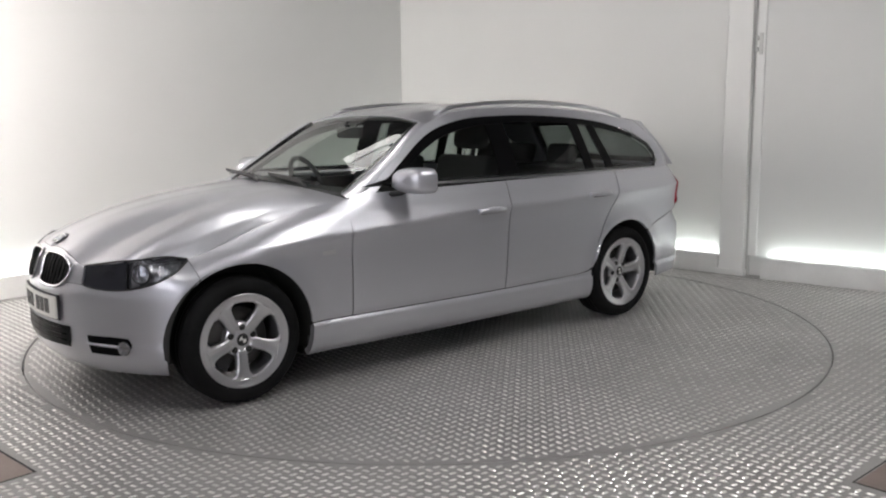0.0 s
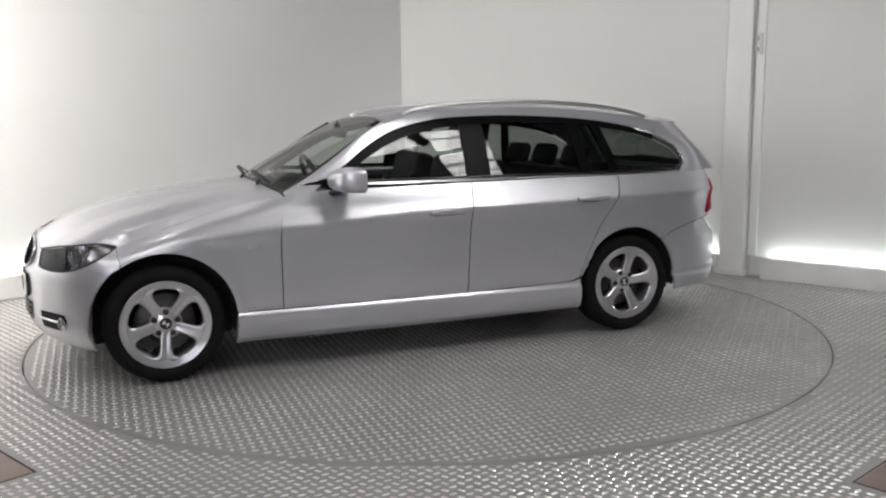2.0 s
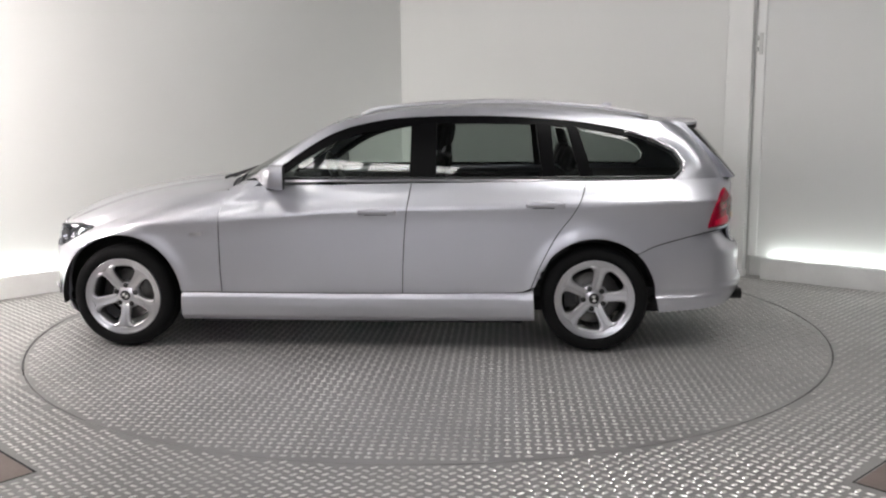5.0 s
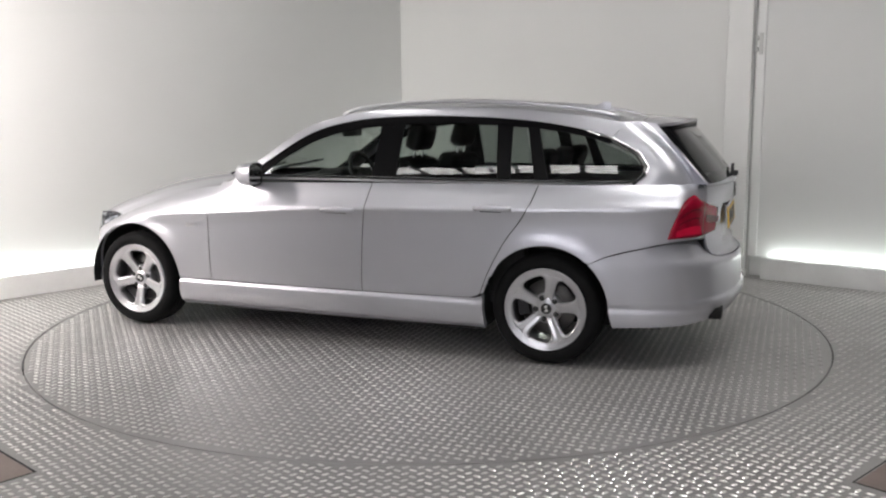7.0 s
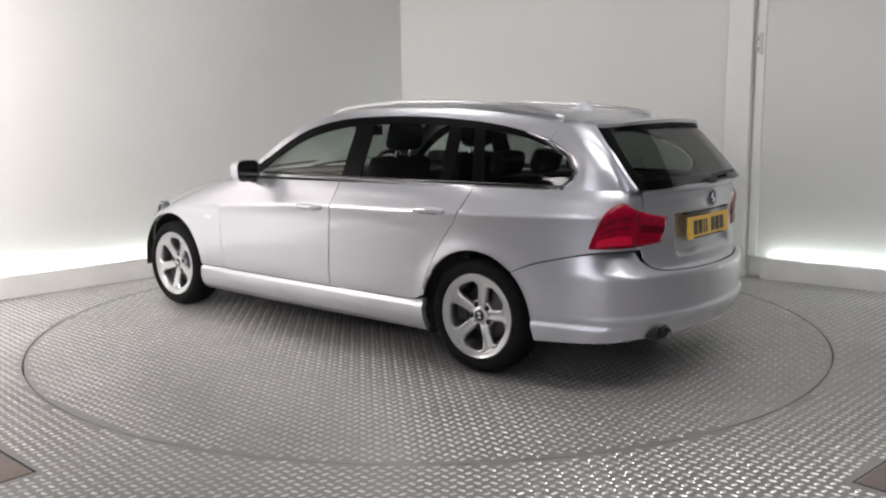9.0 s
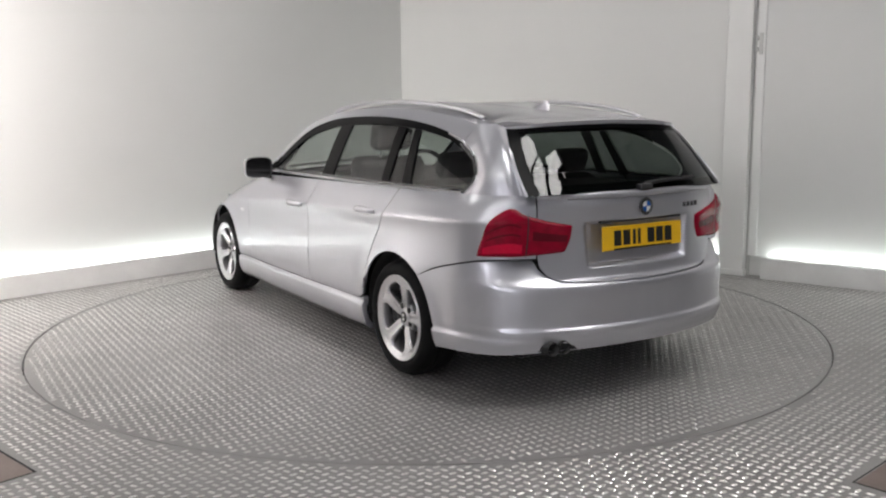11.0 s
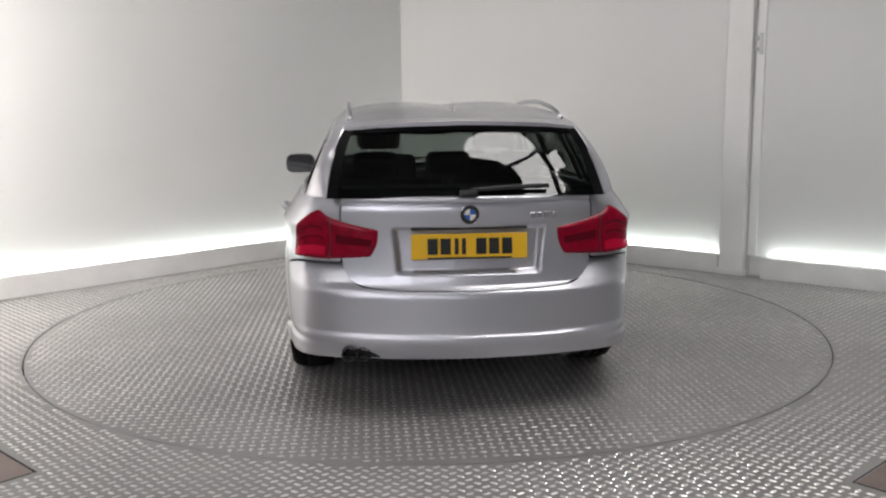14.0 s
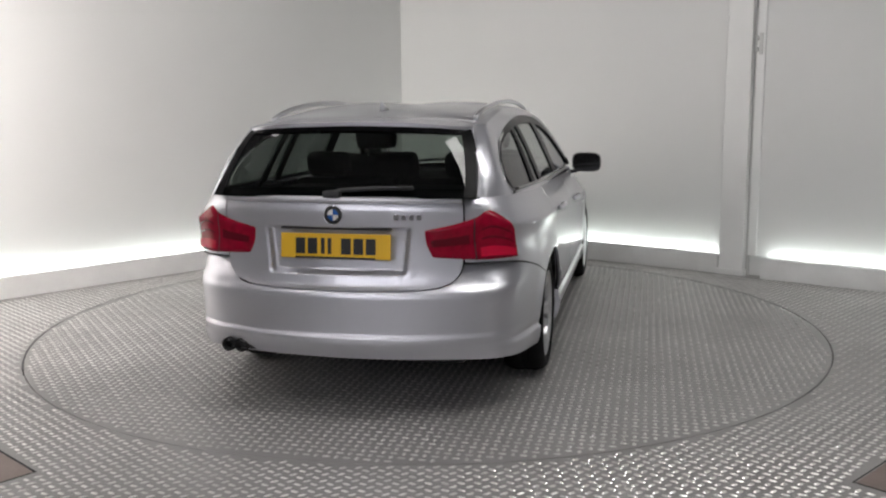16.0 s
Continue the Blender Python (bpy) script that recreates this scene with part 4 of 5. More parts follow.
for twin in (1, -1):
    flip = Matrix.Diagonal((1, twin, 1, 1))

    def lamp_piece(name, fn, nu, nv, mat, parent, depth=0.0, label=""):
        bm = grid_mesh(bmesh.new(), fn, nu, nv)
        bmesh.ops.transform(bm, matrix=flip, verts=bm.verts)
        bmesh.ops.recalc_face_normals(bm, faces=bm.faces)
        return part(name, bm, mat, parent, label, True)
    lamp = lamp_piece("headlight", lamp_sheet(-0.045), 24, 10, LAMP_SILVER, car, label="clear-lensed headlight with dark housing and chrome bowls")
    lamp_piece("lens", lamp_sheet(0.002), 24, 10, LENS, lamp, label="clear lens")
    lamp_piece("reflector", lamp_sheet(-0.030, 0.41, 0.985, 0.03, 0.97), 16, 8, LAMP_DARK, lamp, label="dim silver reflector")
    lamp_piece("shade_panel", lamp_sheet(-0.010, 0.0, 0.43), 10, 8, LAMP_SHADE, lamp, label="dark inner panel")
    lamp_piece("chrome_shelf", lambda u, v: body(*lamp_patch(0.36 + 0.58 * u, 0.76 + 0.06 * v), -0.040 + 0.034 * v), 16, 2, CHROME, lamp)
    lamp_piece("chrome_shelf", lambda u, v: body(*lamp_patch(0.44 + 0.46 * u, 0.10 - 0.05 * v), -0.036 + 0.030 * v), 16, 2, CHROME, lamp)
    for k in range(7):
        lamp_piece("reflector_rib", lambda u, v: body(*lamp_patch(0.70 + 0.036 * k + 0.020 * u, 0.16 + 0.56 * v), -0.026 + 0.014 * math.sin(math.pi * u)), 4, 5, CHROME, lamp)
    bm = tube(bmesh.new(), [tuple(body(*lamp_patch(k / 30, 1.0), 0.001)) for k in range(31)], 0.0045, 6)
    tube(bm, [tuple(body(*lamp_patch(k / 30, 0.0), 0.000)) for k in range(31)], 0.0035, 6)
    bmesh.ops.transform(bm, matrix=flip, verts=bm.verts)
    bmesh.ops.recalc_face_normals(bm, faces=bm.faces)
    part("lamp_gasket", bm, PLASTIC, lamp, "black joint round the lens", True)
    for k, (u, v, r) in enumerate(((0.27, 0.46, 0.026), (0.56, 0.47, 0.040))):
        p, q = body(*lamp_patch(u, v), -0.012), body(*lamp_patch(u, v), -0.03)
        way = Vector(p - q).normalized()
        place = flip @ Matrix.Translation(p) @ way.to_track_quat("Y", "Z").to_matrix().to_4x4()
        bm = bmesh.new()
        lathe(bm, [(r, 0.0), (r * 0.95, -0.004), (r * 0.8, -0.025), (r * 0.5, -0.04), (0.001, -0.046)], 24)
        bmesh.ops.transform(bm, matrix=place, verts=bm.verts)
        bmesh.ops.recalc_face_normals(bm, faces=bm.faces)
        part("reflector_bowl", bm, CHROME, lamp, "", True)
        bm = lathe(bmesh.new(), [(r * 1.00, -0.004), (r * 1.08, 0.003), (r * 1.16, 0.0), (r * 1.18, -0.012)], 24)
        bmesh.ops.transform(bm, matrix=place, verts=bm.verts)
        bmesh.ops.recalc_face_normals(bm, faces=bm.faces)
        part("bowl_ring", bm, PLASTIC, lamp, "", True)
        bm = bmesh.new()
        bmesh.ops.create_uvsphere(bm, u_segments=16, v_segments=8, radius=r * 0.55)
        bmesh.ops.transform(bm, matrix=place @ Matrix.Translation((0, -0.028, 0)), verts=bm.verts)
        part("projector", bm, LENS if k else CHROME, lamp, "", True)
    # front kidney grille half
    kid_low = line([(sf(0.055), 0.585), (sf(0.10), 0.566), (sf(0.24), 0.566), (sf(0.305), 0.598)])
    kid_top = line([(sf(0.045), 0.690), (sf(0.08), 0.711), (sf(0.24), 0.706), (sf(0.335), 0.668)])
    kid = coons(kid_low, kid_top, chain((sf(0.055), 0.585), (sf(0.045), 0.690)), line([(sf(0.305), 0.598), (sf(0.33), 0.632), (sf(0.335), 0.668)]))
    grille = lamp_piece("grille", lambda u, v: body(*kid(u, v), 0.003), 12, 8, PIT, car, label="chrome-framed black grille half")
    ring = [body(*kid(a, b), 0.010) for a, b in [(k / 10, 0) for k in range(10)] + [(1, k / 6) for k in range(6)] + [(1 - k / 10, 1) for k in range(10)] + [(0, 1 - k / 6) for k in range(7)]]
    bm = tube(bmesh.new(), [tuple(p) for p in ring], 0.0065, 8)
    bmesh.ops.transform(bm, matrix=flip, verts=bm.verts)
    bmesh.ops.recalc_face_normals(bm, faces=bm.faces)
    part("grille_frame", bm, CHROME, grille, "chrome frame", True)
    for k in range(8):
        u = 0.08 + 0.84 * k / 7
        bm = tube(bmesh.new(), [tuple(body(*kid(u, v / 4), 0.007)) for v in range(5)], 0.0035, 6)
        bmesh.ops.transform(bm, matrix=flip, verts=bm.verts)
        bmesh.ops.recalc_face_normals(bm, faces=bm.faces)
        part("grille_slat", bm, PILLAR, grille, "", True)
    # fog light opening
    fog = coons(line([(sf(0.47), 0.275), (sf(0.60), 0.273), (sx(1.875), 0.284)]), line([(sf(0.45), 0.358), (sf(0.60), 0.360), (sx(1.862), 0.357)]), chain((sf(0.47), 0.275), (sf(0.45), 0.358)),
                line([(sx(1.875), 0.284), (sx(1.85), 0.32), (sx(1.862), 0.357)]))
    vent = lamp_piece("bumper_vent", lambda u, v: body(*fog(u, v), 0.003), 16, 6, PILLAR, car, label="black bumper vent with silver blade and fog light")
    bm = grid_mesh(bmesh.new(), lambda u, v: body(*fog(0.0 + 0.74 * u, 0.50 + 0.13 * v), 0.010 + 0.006 * math.sin(math.pi * v)), 14, 4)
    bmesh.ops.transform(bm, matrix=flip, verts=bm.verts)
    bmesh.ops.recalc_face_normals(bm, faces=bm.faces)
    part("vent_blade", bm, PAINT, vent, "silver blade", True)
    p, q = body(*fog(0.84, 0.5), 0.006), body(*fog(0.84, 0.5), -0.02)
    way = Vector(p - q).normalized()
    bm = lathe(bmesh.new(), [(0.034, 0.0), (0.032, 0.004), (0.028, 0.004), (0.024, 0.001), (0.001, -0.002)], 24)
    bmesh.ops.transform(bm, matrix=flip @ Matrix.Translation(p) @ way.to_track_quat("Y", "Z").to_matrix().to_4x4(), verts=bm.verts)
    bmesh.ops.recalc_face_normals(bm, faces=bm.faces)
    part("fog_light", bm, LAMP_DARK, vent, "round fog light", True)
    # tail light: red, round the corner, in two pieces
    t_low = line([(sx(-2.005), 0.708), (sx(-2.10), 0.708), (sr(0.70), 0.706), (sr(0.60), 0.712), (sr(0.455), 0.722)])
    t_top = line([(sx(-2.045), 0.800), (sx(-2.085), 0.885), (sr(0.715), 0.935), (sr(0.655), 0.905), (sr(0.56), 0.876), (sr(0.415), 0.846)])
    t_patch = coons(t_low, t_top, line([(sx(-2.005), 0.708), (sx(-2.02), 0.75), (sx(-2.045), 0.800)]), line([(sr(0.455), 0.722), (sr(0.425), 0.78), (sr(0.415), 0.846)]))

    def bulge(u, v, out=0.016):
        edge = min(u, 1 - u, v, 1 - v)
        return out * (1 - (1 - min(edge / 0.12, 1)) ** 2) - 0.004
    tail = lamp_piece("tail_light", lambda u, v: body(*t_patch(u, v), bulge(u, v)), 40, 20, RED, car, label="red tail light wrapping round the corner")
    lamp_piece("reflector_block", lambda u, v: body(*t_patch(0.10 + 0.40 * u, 0.10 + 0.20 * v), 0.016), 12, 4, RED_BRIGHT, tail, label="bright red lower reflector")
    lamp_piece("lamp_seam", lambda u, v: body(*t_patch(0.545 + 0.012 * u, v), 0.014), 2, 12, INK, tail)
    lamp_piece("dark_band", lambda u, v: body(*t_patch(0.60 + 0.34 * u, 0.42 + 0.22 * v), 0.0152), 10, 4, RED_DARK, tail, label="dark red reverse light band")
    for k in range(2):
        lamp_piece("light_bar", lambda u, v: body(*t_patch(0.12 + 0.36 * u, 0.46 + 0.2 * k + 0.03 * v), 0.0138), 12, 2, RED_DARK, tail)

# lower front intake
intake = skin("lower_intake", lambda u, v: body(sf(0.34 * u), 0.280 + 0.105 * v + 0.008 * u * (1 - v), 0.004), 16, 6, PILLAR, car, 0, join_both=True, label="black lower air intake")
for k in range(3):
    bm = tube(bmesh.new(), [tuple(body(sf(abs(y)), 0.315 + 0.028 * k, 0.006) * np.array((1, 1 if y >= 0 else -1, 1))) for y in np.linspace(-0.31, 0.31, 13)], 0.003, 6)
    part("intake_slat", bm, PILLAR, intake, "", True)


# ---- plates and badges ----
def plate(name, width, high, m, mat, label):
    th = part(name, box(bmesh.new(), 0, 0.006, -width / 2, width / 2, -high / 2, high / 2, 0.002), mat, car, label)
    th.matrix_local = m
    cells = [(-0.165, 0.046), (-0.107, 0.046), (-0.058, 0.018), (-0.026, 0.018), (0.052, 0.046), (0.110, 0.046), (0.168, 0.046)]
    for y, w in cells:
        bm = box(bmesh.new(), 0.006, 0.0075, y - w / 2, y + w / 2, -0.036, 0.036)
        part("plain_bar", bm, INK, th)
    return th


REAR_PLATE = Matrix.Translation((-2.263, 0, 0.772)) @ Matrix.Rotation(math.pi, 4, "Z") @ Matrix.Rotation(math.radians(-4), 4, "Y")
rear_plate = plate("number_plate", 0.520, 0.114, REAR_PLATE, YELLOW, "yellow rear number plate with plain dark bars")
part("maker_bar", box(bmesh.new(), 0.006, 0.0072, -0.19, 0.19, -0.0565, -0.048), INK, rear_plate)
part("plate_lamp_bar", box(bmesh.new(), -2.262, -2.235, -0.26, 0.26, 0.846, 0.858, 0.003), PLASTIC, car)
def front_sheet(y0, y1, z0, z1, out, n=16):
    """A sheet that follows the bumper's curve."""
    def at(u, v):
        y = y0 + (y1 - y0) * u
        q = body(sf(abs(y) * 0.97), z0 + (z1 - z0) * v, out)
        return (float(q[0]), y, z0 + (z1 - z0) * v)
    return grid_mesh(bmesh.new(), at, n, 2)


front_plate = thick(part("number_plate", front_sheet(-0.26, 0.26, 0.410, 0.518, 0.016), WHITE, car, "white front number plate with plain dark bars"), 0.006, 0.0)
thick(part("plate_holder", front_sheet(-0.266, 0.266, 0.404, 0.524, 0.008), PLASTIC, front_plate), 0.010, 0.0)
for y, w in ((-0.165, 0.046), (-0.107, 0.046), (-0.058, 0.018), (-0.026, 0.018), (0.052, 0.046), (0.110, 0.046), (0.168, 0.046)):
    thick(part("plain_bar", front_sheet(y - w / 2, y + w / 2, 0.430, 0.500, 0.0205, 3), INK, front_plate), 0.002, 0.0)


def roundel(m, r=0.041):
    bm = lathe(bmesh.new(), [(0.001, 0.004), (r * 0.94, 0.004), (r, 0.001), (r, -0.004)], 32)
    bmesh.ops.transform(bm, matrix=m, verts=bm.verts)
    bmesh.ops.recalc_face_normals(bm, faces=bm.faces)
    badge = part("badge", bm, INK, car, "round badge, dark ring with blue and white quarters", True)
    for k in range(4):
        bm = bmesh.new()
        c = bm.verts.new((0, 0.0055, 0))
        ring = [bm.verts.new((math.cos(a) * r * 0.62, 0.0055, math.sin(a) * r * 0.62)) for a in np.linspace(k * math.pi / 2, (k + 1) * math.pi / 2, 7)]
        for a, b in zip(ring, ring[1:]):
            bm.faces.new((c, b, a))
        bmesh.ops.transform(bm, matrix=m, verts=bm.verts)
        part("quarter", bm, BLUE if k % 2 else WHITE, badge)
    bm = lathe(bmesh.new(), [(r, 0.0), (r * 1.03, 0.004), (r * 1.06, 0.0)], 32)
    bmesh.ops.transform(bm, matrix=m, verts=bm.verts)
    part("badge_rim", bm, CHROME, badge, "", True)


roundel(Matrix.Translation((-2.282, 0, 0.915)) @ Matrix.Rotation(math.pi / 2, 4, "Z"))
hood_n = Vector((0.42, 0, 0.90)).normalized()
roundel(Matrix.Translation((1.938, 0, CENTRE_Z(1.938) + 0.006)) @ hood_n.to_track_quat("Y", "Z").to_matrix().to_4x4())
for k in range(4):
    y0 = -0.285 - 0.033 * k
    bm = box(bmesh.new(), 0, 0.004, -0.011, 0.011, -0.012, 0.012, 0.001)
    bmesh.ops.transform(bm, matrix=Matrix.Translation((float(body(sr(-y0), 0.905)[0]) - 0.006, y0, 0.905)), verts=bm.verts)
    part("model_mark", bm, CHROME, tailgate)

# ---- mirrors, handles, wipers, small trim ----
for twin in (1, -1):
    flip = Matrix.Diagonal((1, twin, 1, 1))

    def shell(u, v):
        ang = v * math.pi * 2
        sy = 0.102 * math.copysign(abs(math.cos(ang)) ** 0.55, math.cos(ang))
        sz = 0.068 * math.copysign(abs(math.sin(ang)) ** 0.55, math.sin(ang))
        depth = u
        k = math.sqrt(max(1 - (1 - depth) ** 3.2, 0)) if depth < 1 else 1
        return Vector((0.518 - 0.145 * depth - 0.02 * (sy / 0.102), 0.920 + sy * k + 0.01 * depth, 1.005 + sz * k + 0.008))
    bm = bmesh.new()
    grid_mesh(bm, shell, 14, 28)
    bmesh.ops.remove_doubles(bm, verts=bm.verts, dist=0.0006)
    bmesh.ops.transform(bm, matrix=flip, verts=bm.verts)
    bmesh.ops.recalc_face_normals(bm, faces=bm.faces)
    mirror = part("door_mirror", bm, PAINT, car, "silver door mirror housing on a black foot", True)
    bm = bmesh.new()
    rim = []
    for k in range(28):
        ang = k / 28 * math.tau
        rim.append(bm.verts.new(shell(1.0, k / 28) + Vector((-0.002, 0, 0))))
    inner = [bm.verts.new(Vector((0.369, 0.935, 1.013)).lerp(v.co, 0.90) + Vector((0.006, 0, 0))) for v in rim]
    for k in range(28):
        bm.faces.new((rim[k], rim[(k + 1) % 28], inner[(k + 1) % 28], inner[k]))
    bmesh.ops.transform(bm, matrix=flip, verts=bm.verts)
    bmesh.ops.recalc_face_normals(bm, faces=bm.faces)
    part("mirror_rim", bm, PLASTIC, mirror, "", True)
    bm = bmesh.new()
    bm.faces.new([bm.verts.new(Vector((0.371, 0.935, 1.013)).lerp(shell(1.0, k / 28), 0.90) + Vector((0.004, 0, 0))) for k in range(28)])
    bmesh.ops.transform(bm, matrix=flip, verts=bm.verts)
    part("mirror_glass", bm, BLACK, mirror, "dark mirror glass")
    bm = bmesh.new()
    tube(bm, [(0.50, 0.77, 0.938), (0.48, 0.81, 0.940), (0.455, 0.85, 0.946), (0.44, 0.88, 0.962)], lambda t: 0.026 - 0.006 * t, 10, 0.6)
    bmesh.ops.transform(bm, matrix=flip, verts=bm.verts)
    bmesh.ops.recalc_face_normals(bm, faces=bm.faces)
    part("mirror_foot", bm, PLASTIC, mirror, "", True)
    # handles
    for owner, x, z in ((door_f if twin > 0 else door_f2, -0.150, 0.812), (door_r if twin > 0 else door_r2, -1.095, 0.850)):
        bm = bmesh.new()
        pts = [body(sx(x + 0.105 - 0.21 * k / 10), z + 0.006 * math.sin(math.pi * k / 10), 0.010 + 0.024 * math.sin(math.pi * k / 10) ** 0.5) for k in range(11)]
        tube(bm, [tuple(p) for p in pts], lambda t: 0.010 + 0.006 * math.sin(math.pi * t), 10, 1.25)
        bmesh.ops.transform(bm, matrix=flip, verts=bm.verts)
        bmesh.ops.recalc_face_normals(bm, faces=bm.faces)
        part("door_handle", bm, PAINT, owner, "body-coloured pull handle", True)
        bm = bmesh.new()
        grid_mesh(bm, lambda u, v: body(sx(x + 0.085 - 0.15 * u), z - 0.004 + 0.030 * math.sin(math.pi * u) ** 0.6 * (v - 0.5) * 1.9, 0.003), 14, 4)
        bmesh.ops.transform(bm, matrix=flip, verts=bm.verts)
        bmesh.ops.recalc_face_normals(bm, faces=bm.faces)
        part("handle_recess", bm, PAINT, owner, "", True)
        # dark strip painting the shade in the recess below the handle
        bm = grid_mesh(bmesh.new(), lambda u, v: body(sx(x + 0.075 - 0.13 * u), z - 0.020 + 0.010 * v * math.sin(math.pi * u) ** 0.5, 0.0045), 12, 2)
        bmesh.ops.transform(bm, matrix=flip, verts=bm.verts)
        bmesh.ops.recalc_face_normals(bm, faces=bm.faces)
        part("handle_slot", bm, PLASTIC, owner, "", True)
    # side indicator
    bm = grid_mesh(bmesh.new(), lambda u, v: body(sx(0.955 - 0.075 * u), 0.668 + 0.022 * v + 0.004 * u, 0.004 + 0.004 * math.sin(math.pi * u)), 8, 3)
    bmesh.ops.transform(bm, matrix=flip, verts=bm.verts)
    bmesh.ops.recalc_face_normals(bm, faces=bm.faces)
    part("side_indicator", bm, SATIN, car, "small clear side indicator", True)
    # wiper
    bm = bmesh.new()
    y0 = 0.0 if twin > 0 else -0.55
    tube(bm, [(0.835, y0 + 0.52, 0.985), (0.80, y0 + 0.40, 1.000), (0.785, y0 + 0.2, 1.012), (0.775, y0 + 0.02, 1.022)], 0.009, 8)
    tube(bm, [(0.770, y0 + 0.55, 0.992), (0.768, y0 + 0.3, 1.012), (0.765, y0 - 0.02, 1.026)], 0.006, 6)
    part("wiper", bm, PLASTIC, car, "black windscreen wiper", True)
cowl_panel = coons(line([(0.812, 0, 0.975), (0.80, 0.3, 0.968), (0.78, 0.5, 0.952), (0.735, 0.69, 0.925)]), line([(0.790, 0, 0.990), (0.776, 0.3, 0.982), (0.748, 0.5, 0.968), (0.700, 0.66, 0.944)]),
                   chain((0.812, 0, 0.975), (0.790, 0, 0.990)), chain((0.735, 0.69, 0.925), (0.700, 0.66, 0.944)))
skin("cowl_panel", cowl_panel, 16, 3, PLASTIC, car, 0.006, join_both=True)
bm = bmesh.new()
tube(bm, [(-2.275, 0.02, 1.000), (-2.262, -0.02, 1.022), (-2.250, -0.20, 1.034), (-2.243, -0.36, 1.036)], 0.010, 8)
box(bm, -2.295, -2.255, -0.035, 0.045, 0.992, 1.022, 0.008)
part("rear_wiper", bm, PLASTIC, rear_window, "black rear wiper", True)
# exhaust
bm = bmesh.new()
for y in (0.480, 0.545):
    prof = [(0.033, 0.0), (0.033, -0.16), (0.028, -0.16), (0.028, 0.0), (0.033, 0.0)]
    b2 = lathe(bmesh.new(), prof, 20)
    bmesh.ops.transform(b2, matrix=Matrix.Translation((-2.110, y, 0.290)) @ Matrix.Rotation(-math.pi / 2, 4, "Z"), verts=b2.verts)
    me = bpy.data.meshes.new("pipe")
    b2.to_mesh(me)
    b2.free()
    bm.from_mesh(me)
    bpy.data.meshes.remove(me)
part("exhaust", bm, SOOT, car, "twin dark exhaust pipe tips", True)
bm = grid_mesh(bmesh.new(), lambda u, v: body(sr(0.60 - 0.19 * u), 0.272 + 0.040 * math.sin(math.pi * u) ** 0.7 * v, 0.002), 14, 4)
part("exhaust_cutout", bm, PLASTIC, rear_bumper, "", True)

# ---- underbody and wheel housings ----
# underbody boxes, set low with an added tray to block light underneath
for extent in (
        (-2.10, -1.78, -0.56, 0.56, 0.21, 0.42),
        (-1.78, -0.98, -0.55, 0.55, 0.22, 0.40),
        (-1.02, 1.00, -0.78, 0.78, 0.18, 0.32),
        (-0.98, 0.98, -0.70, 0.70, 0.125, 0.20),
        (1.0, 1.85, -0.50, 0.50, 0.150, 0.24),
        (-1.95, -1.0, -0.50, 0.50, 0.16, 0.26),
        (0.98, 1.78, -0.52, 0.52, 0.20, 0.70),
        (1.76, 1.92, -0.50, 0.50, 0.20, 0.66),
):
    part("underbody_panel", box(bmesh.new(), *extent, 0.02), UNDER, car)
for wx, r in ((AXLE, 0.368), (-AXLE, 0.352)):
    def well(u, v, wx=wx, r=r):
        a = math.radians(-8 + 196 * u)
        return (wx + r * math.cos(a), 0.845 - 0.30 * v, 0.315 + r * math.sin(a))
    bm = grid_mesh(bmesh.new(), well, 24, 2)
    ring = [bm.verts.new(well(k / 24, 1.0)) for k in range(25)]
    bm.faces.new(ring)
    ob = part("wheel_housing", bm, UNDER, car, "", True)
    mirrored(ob)


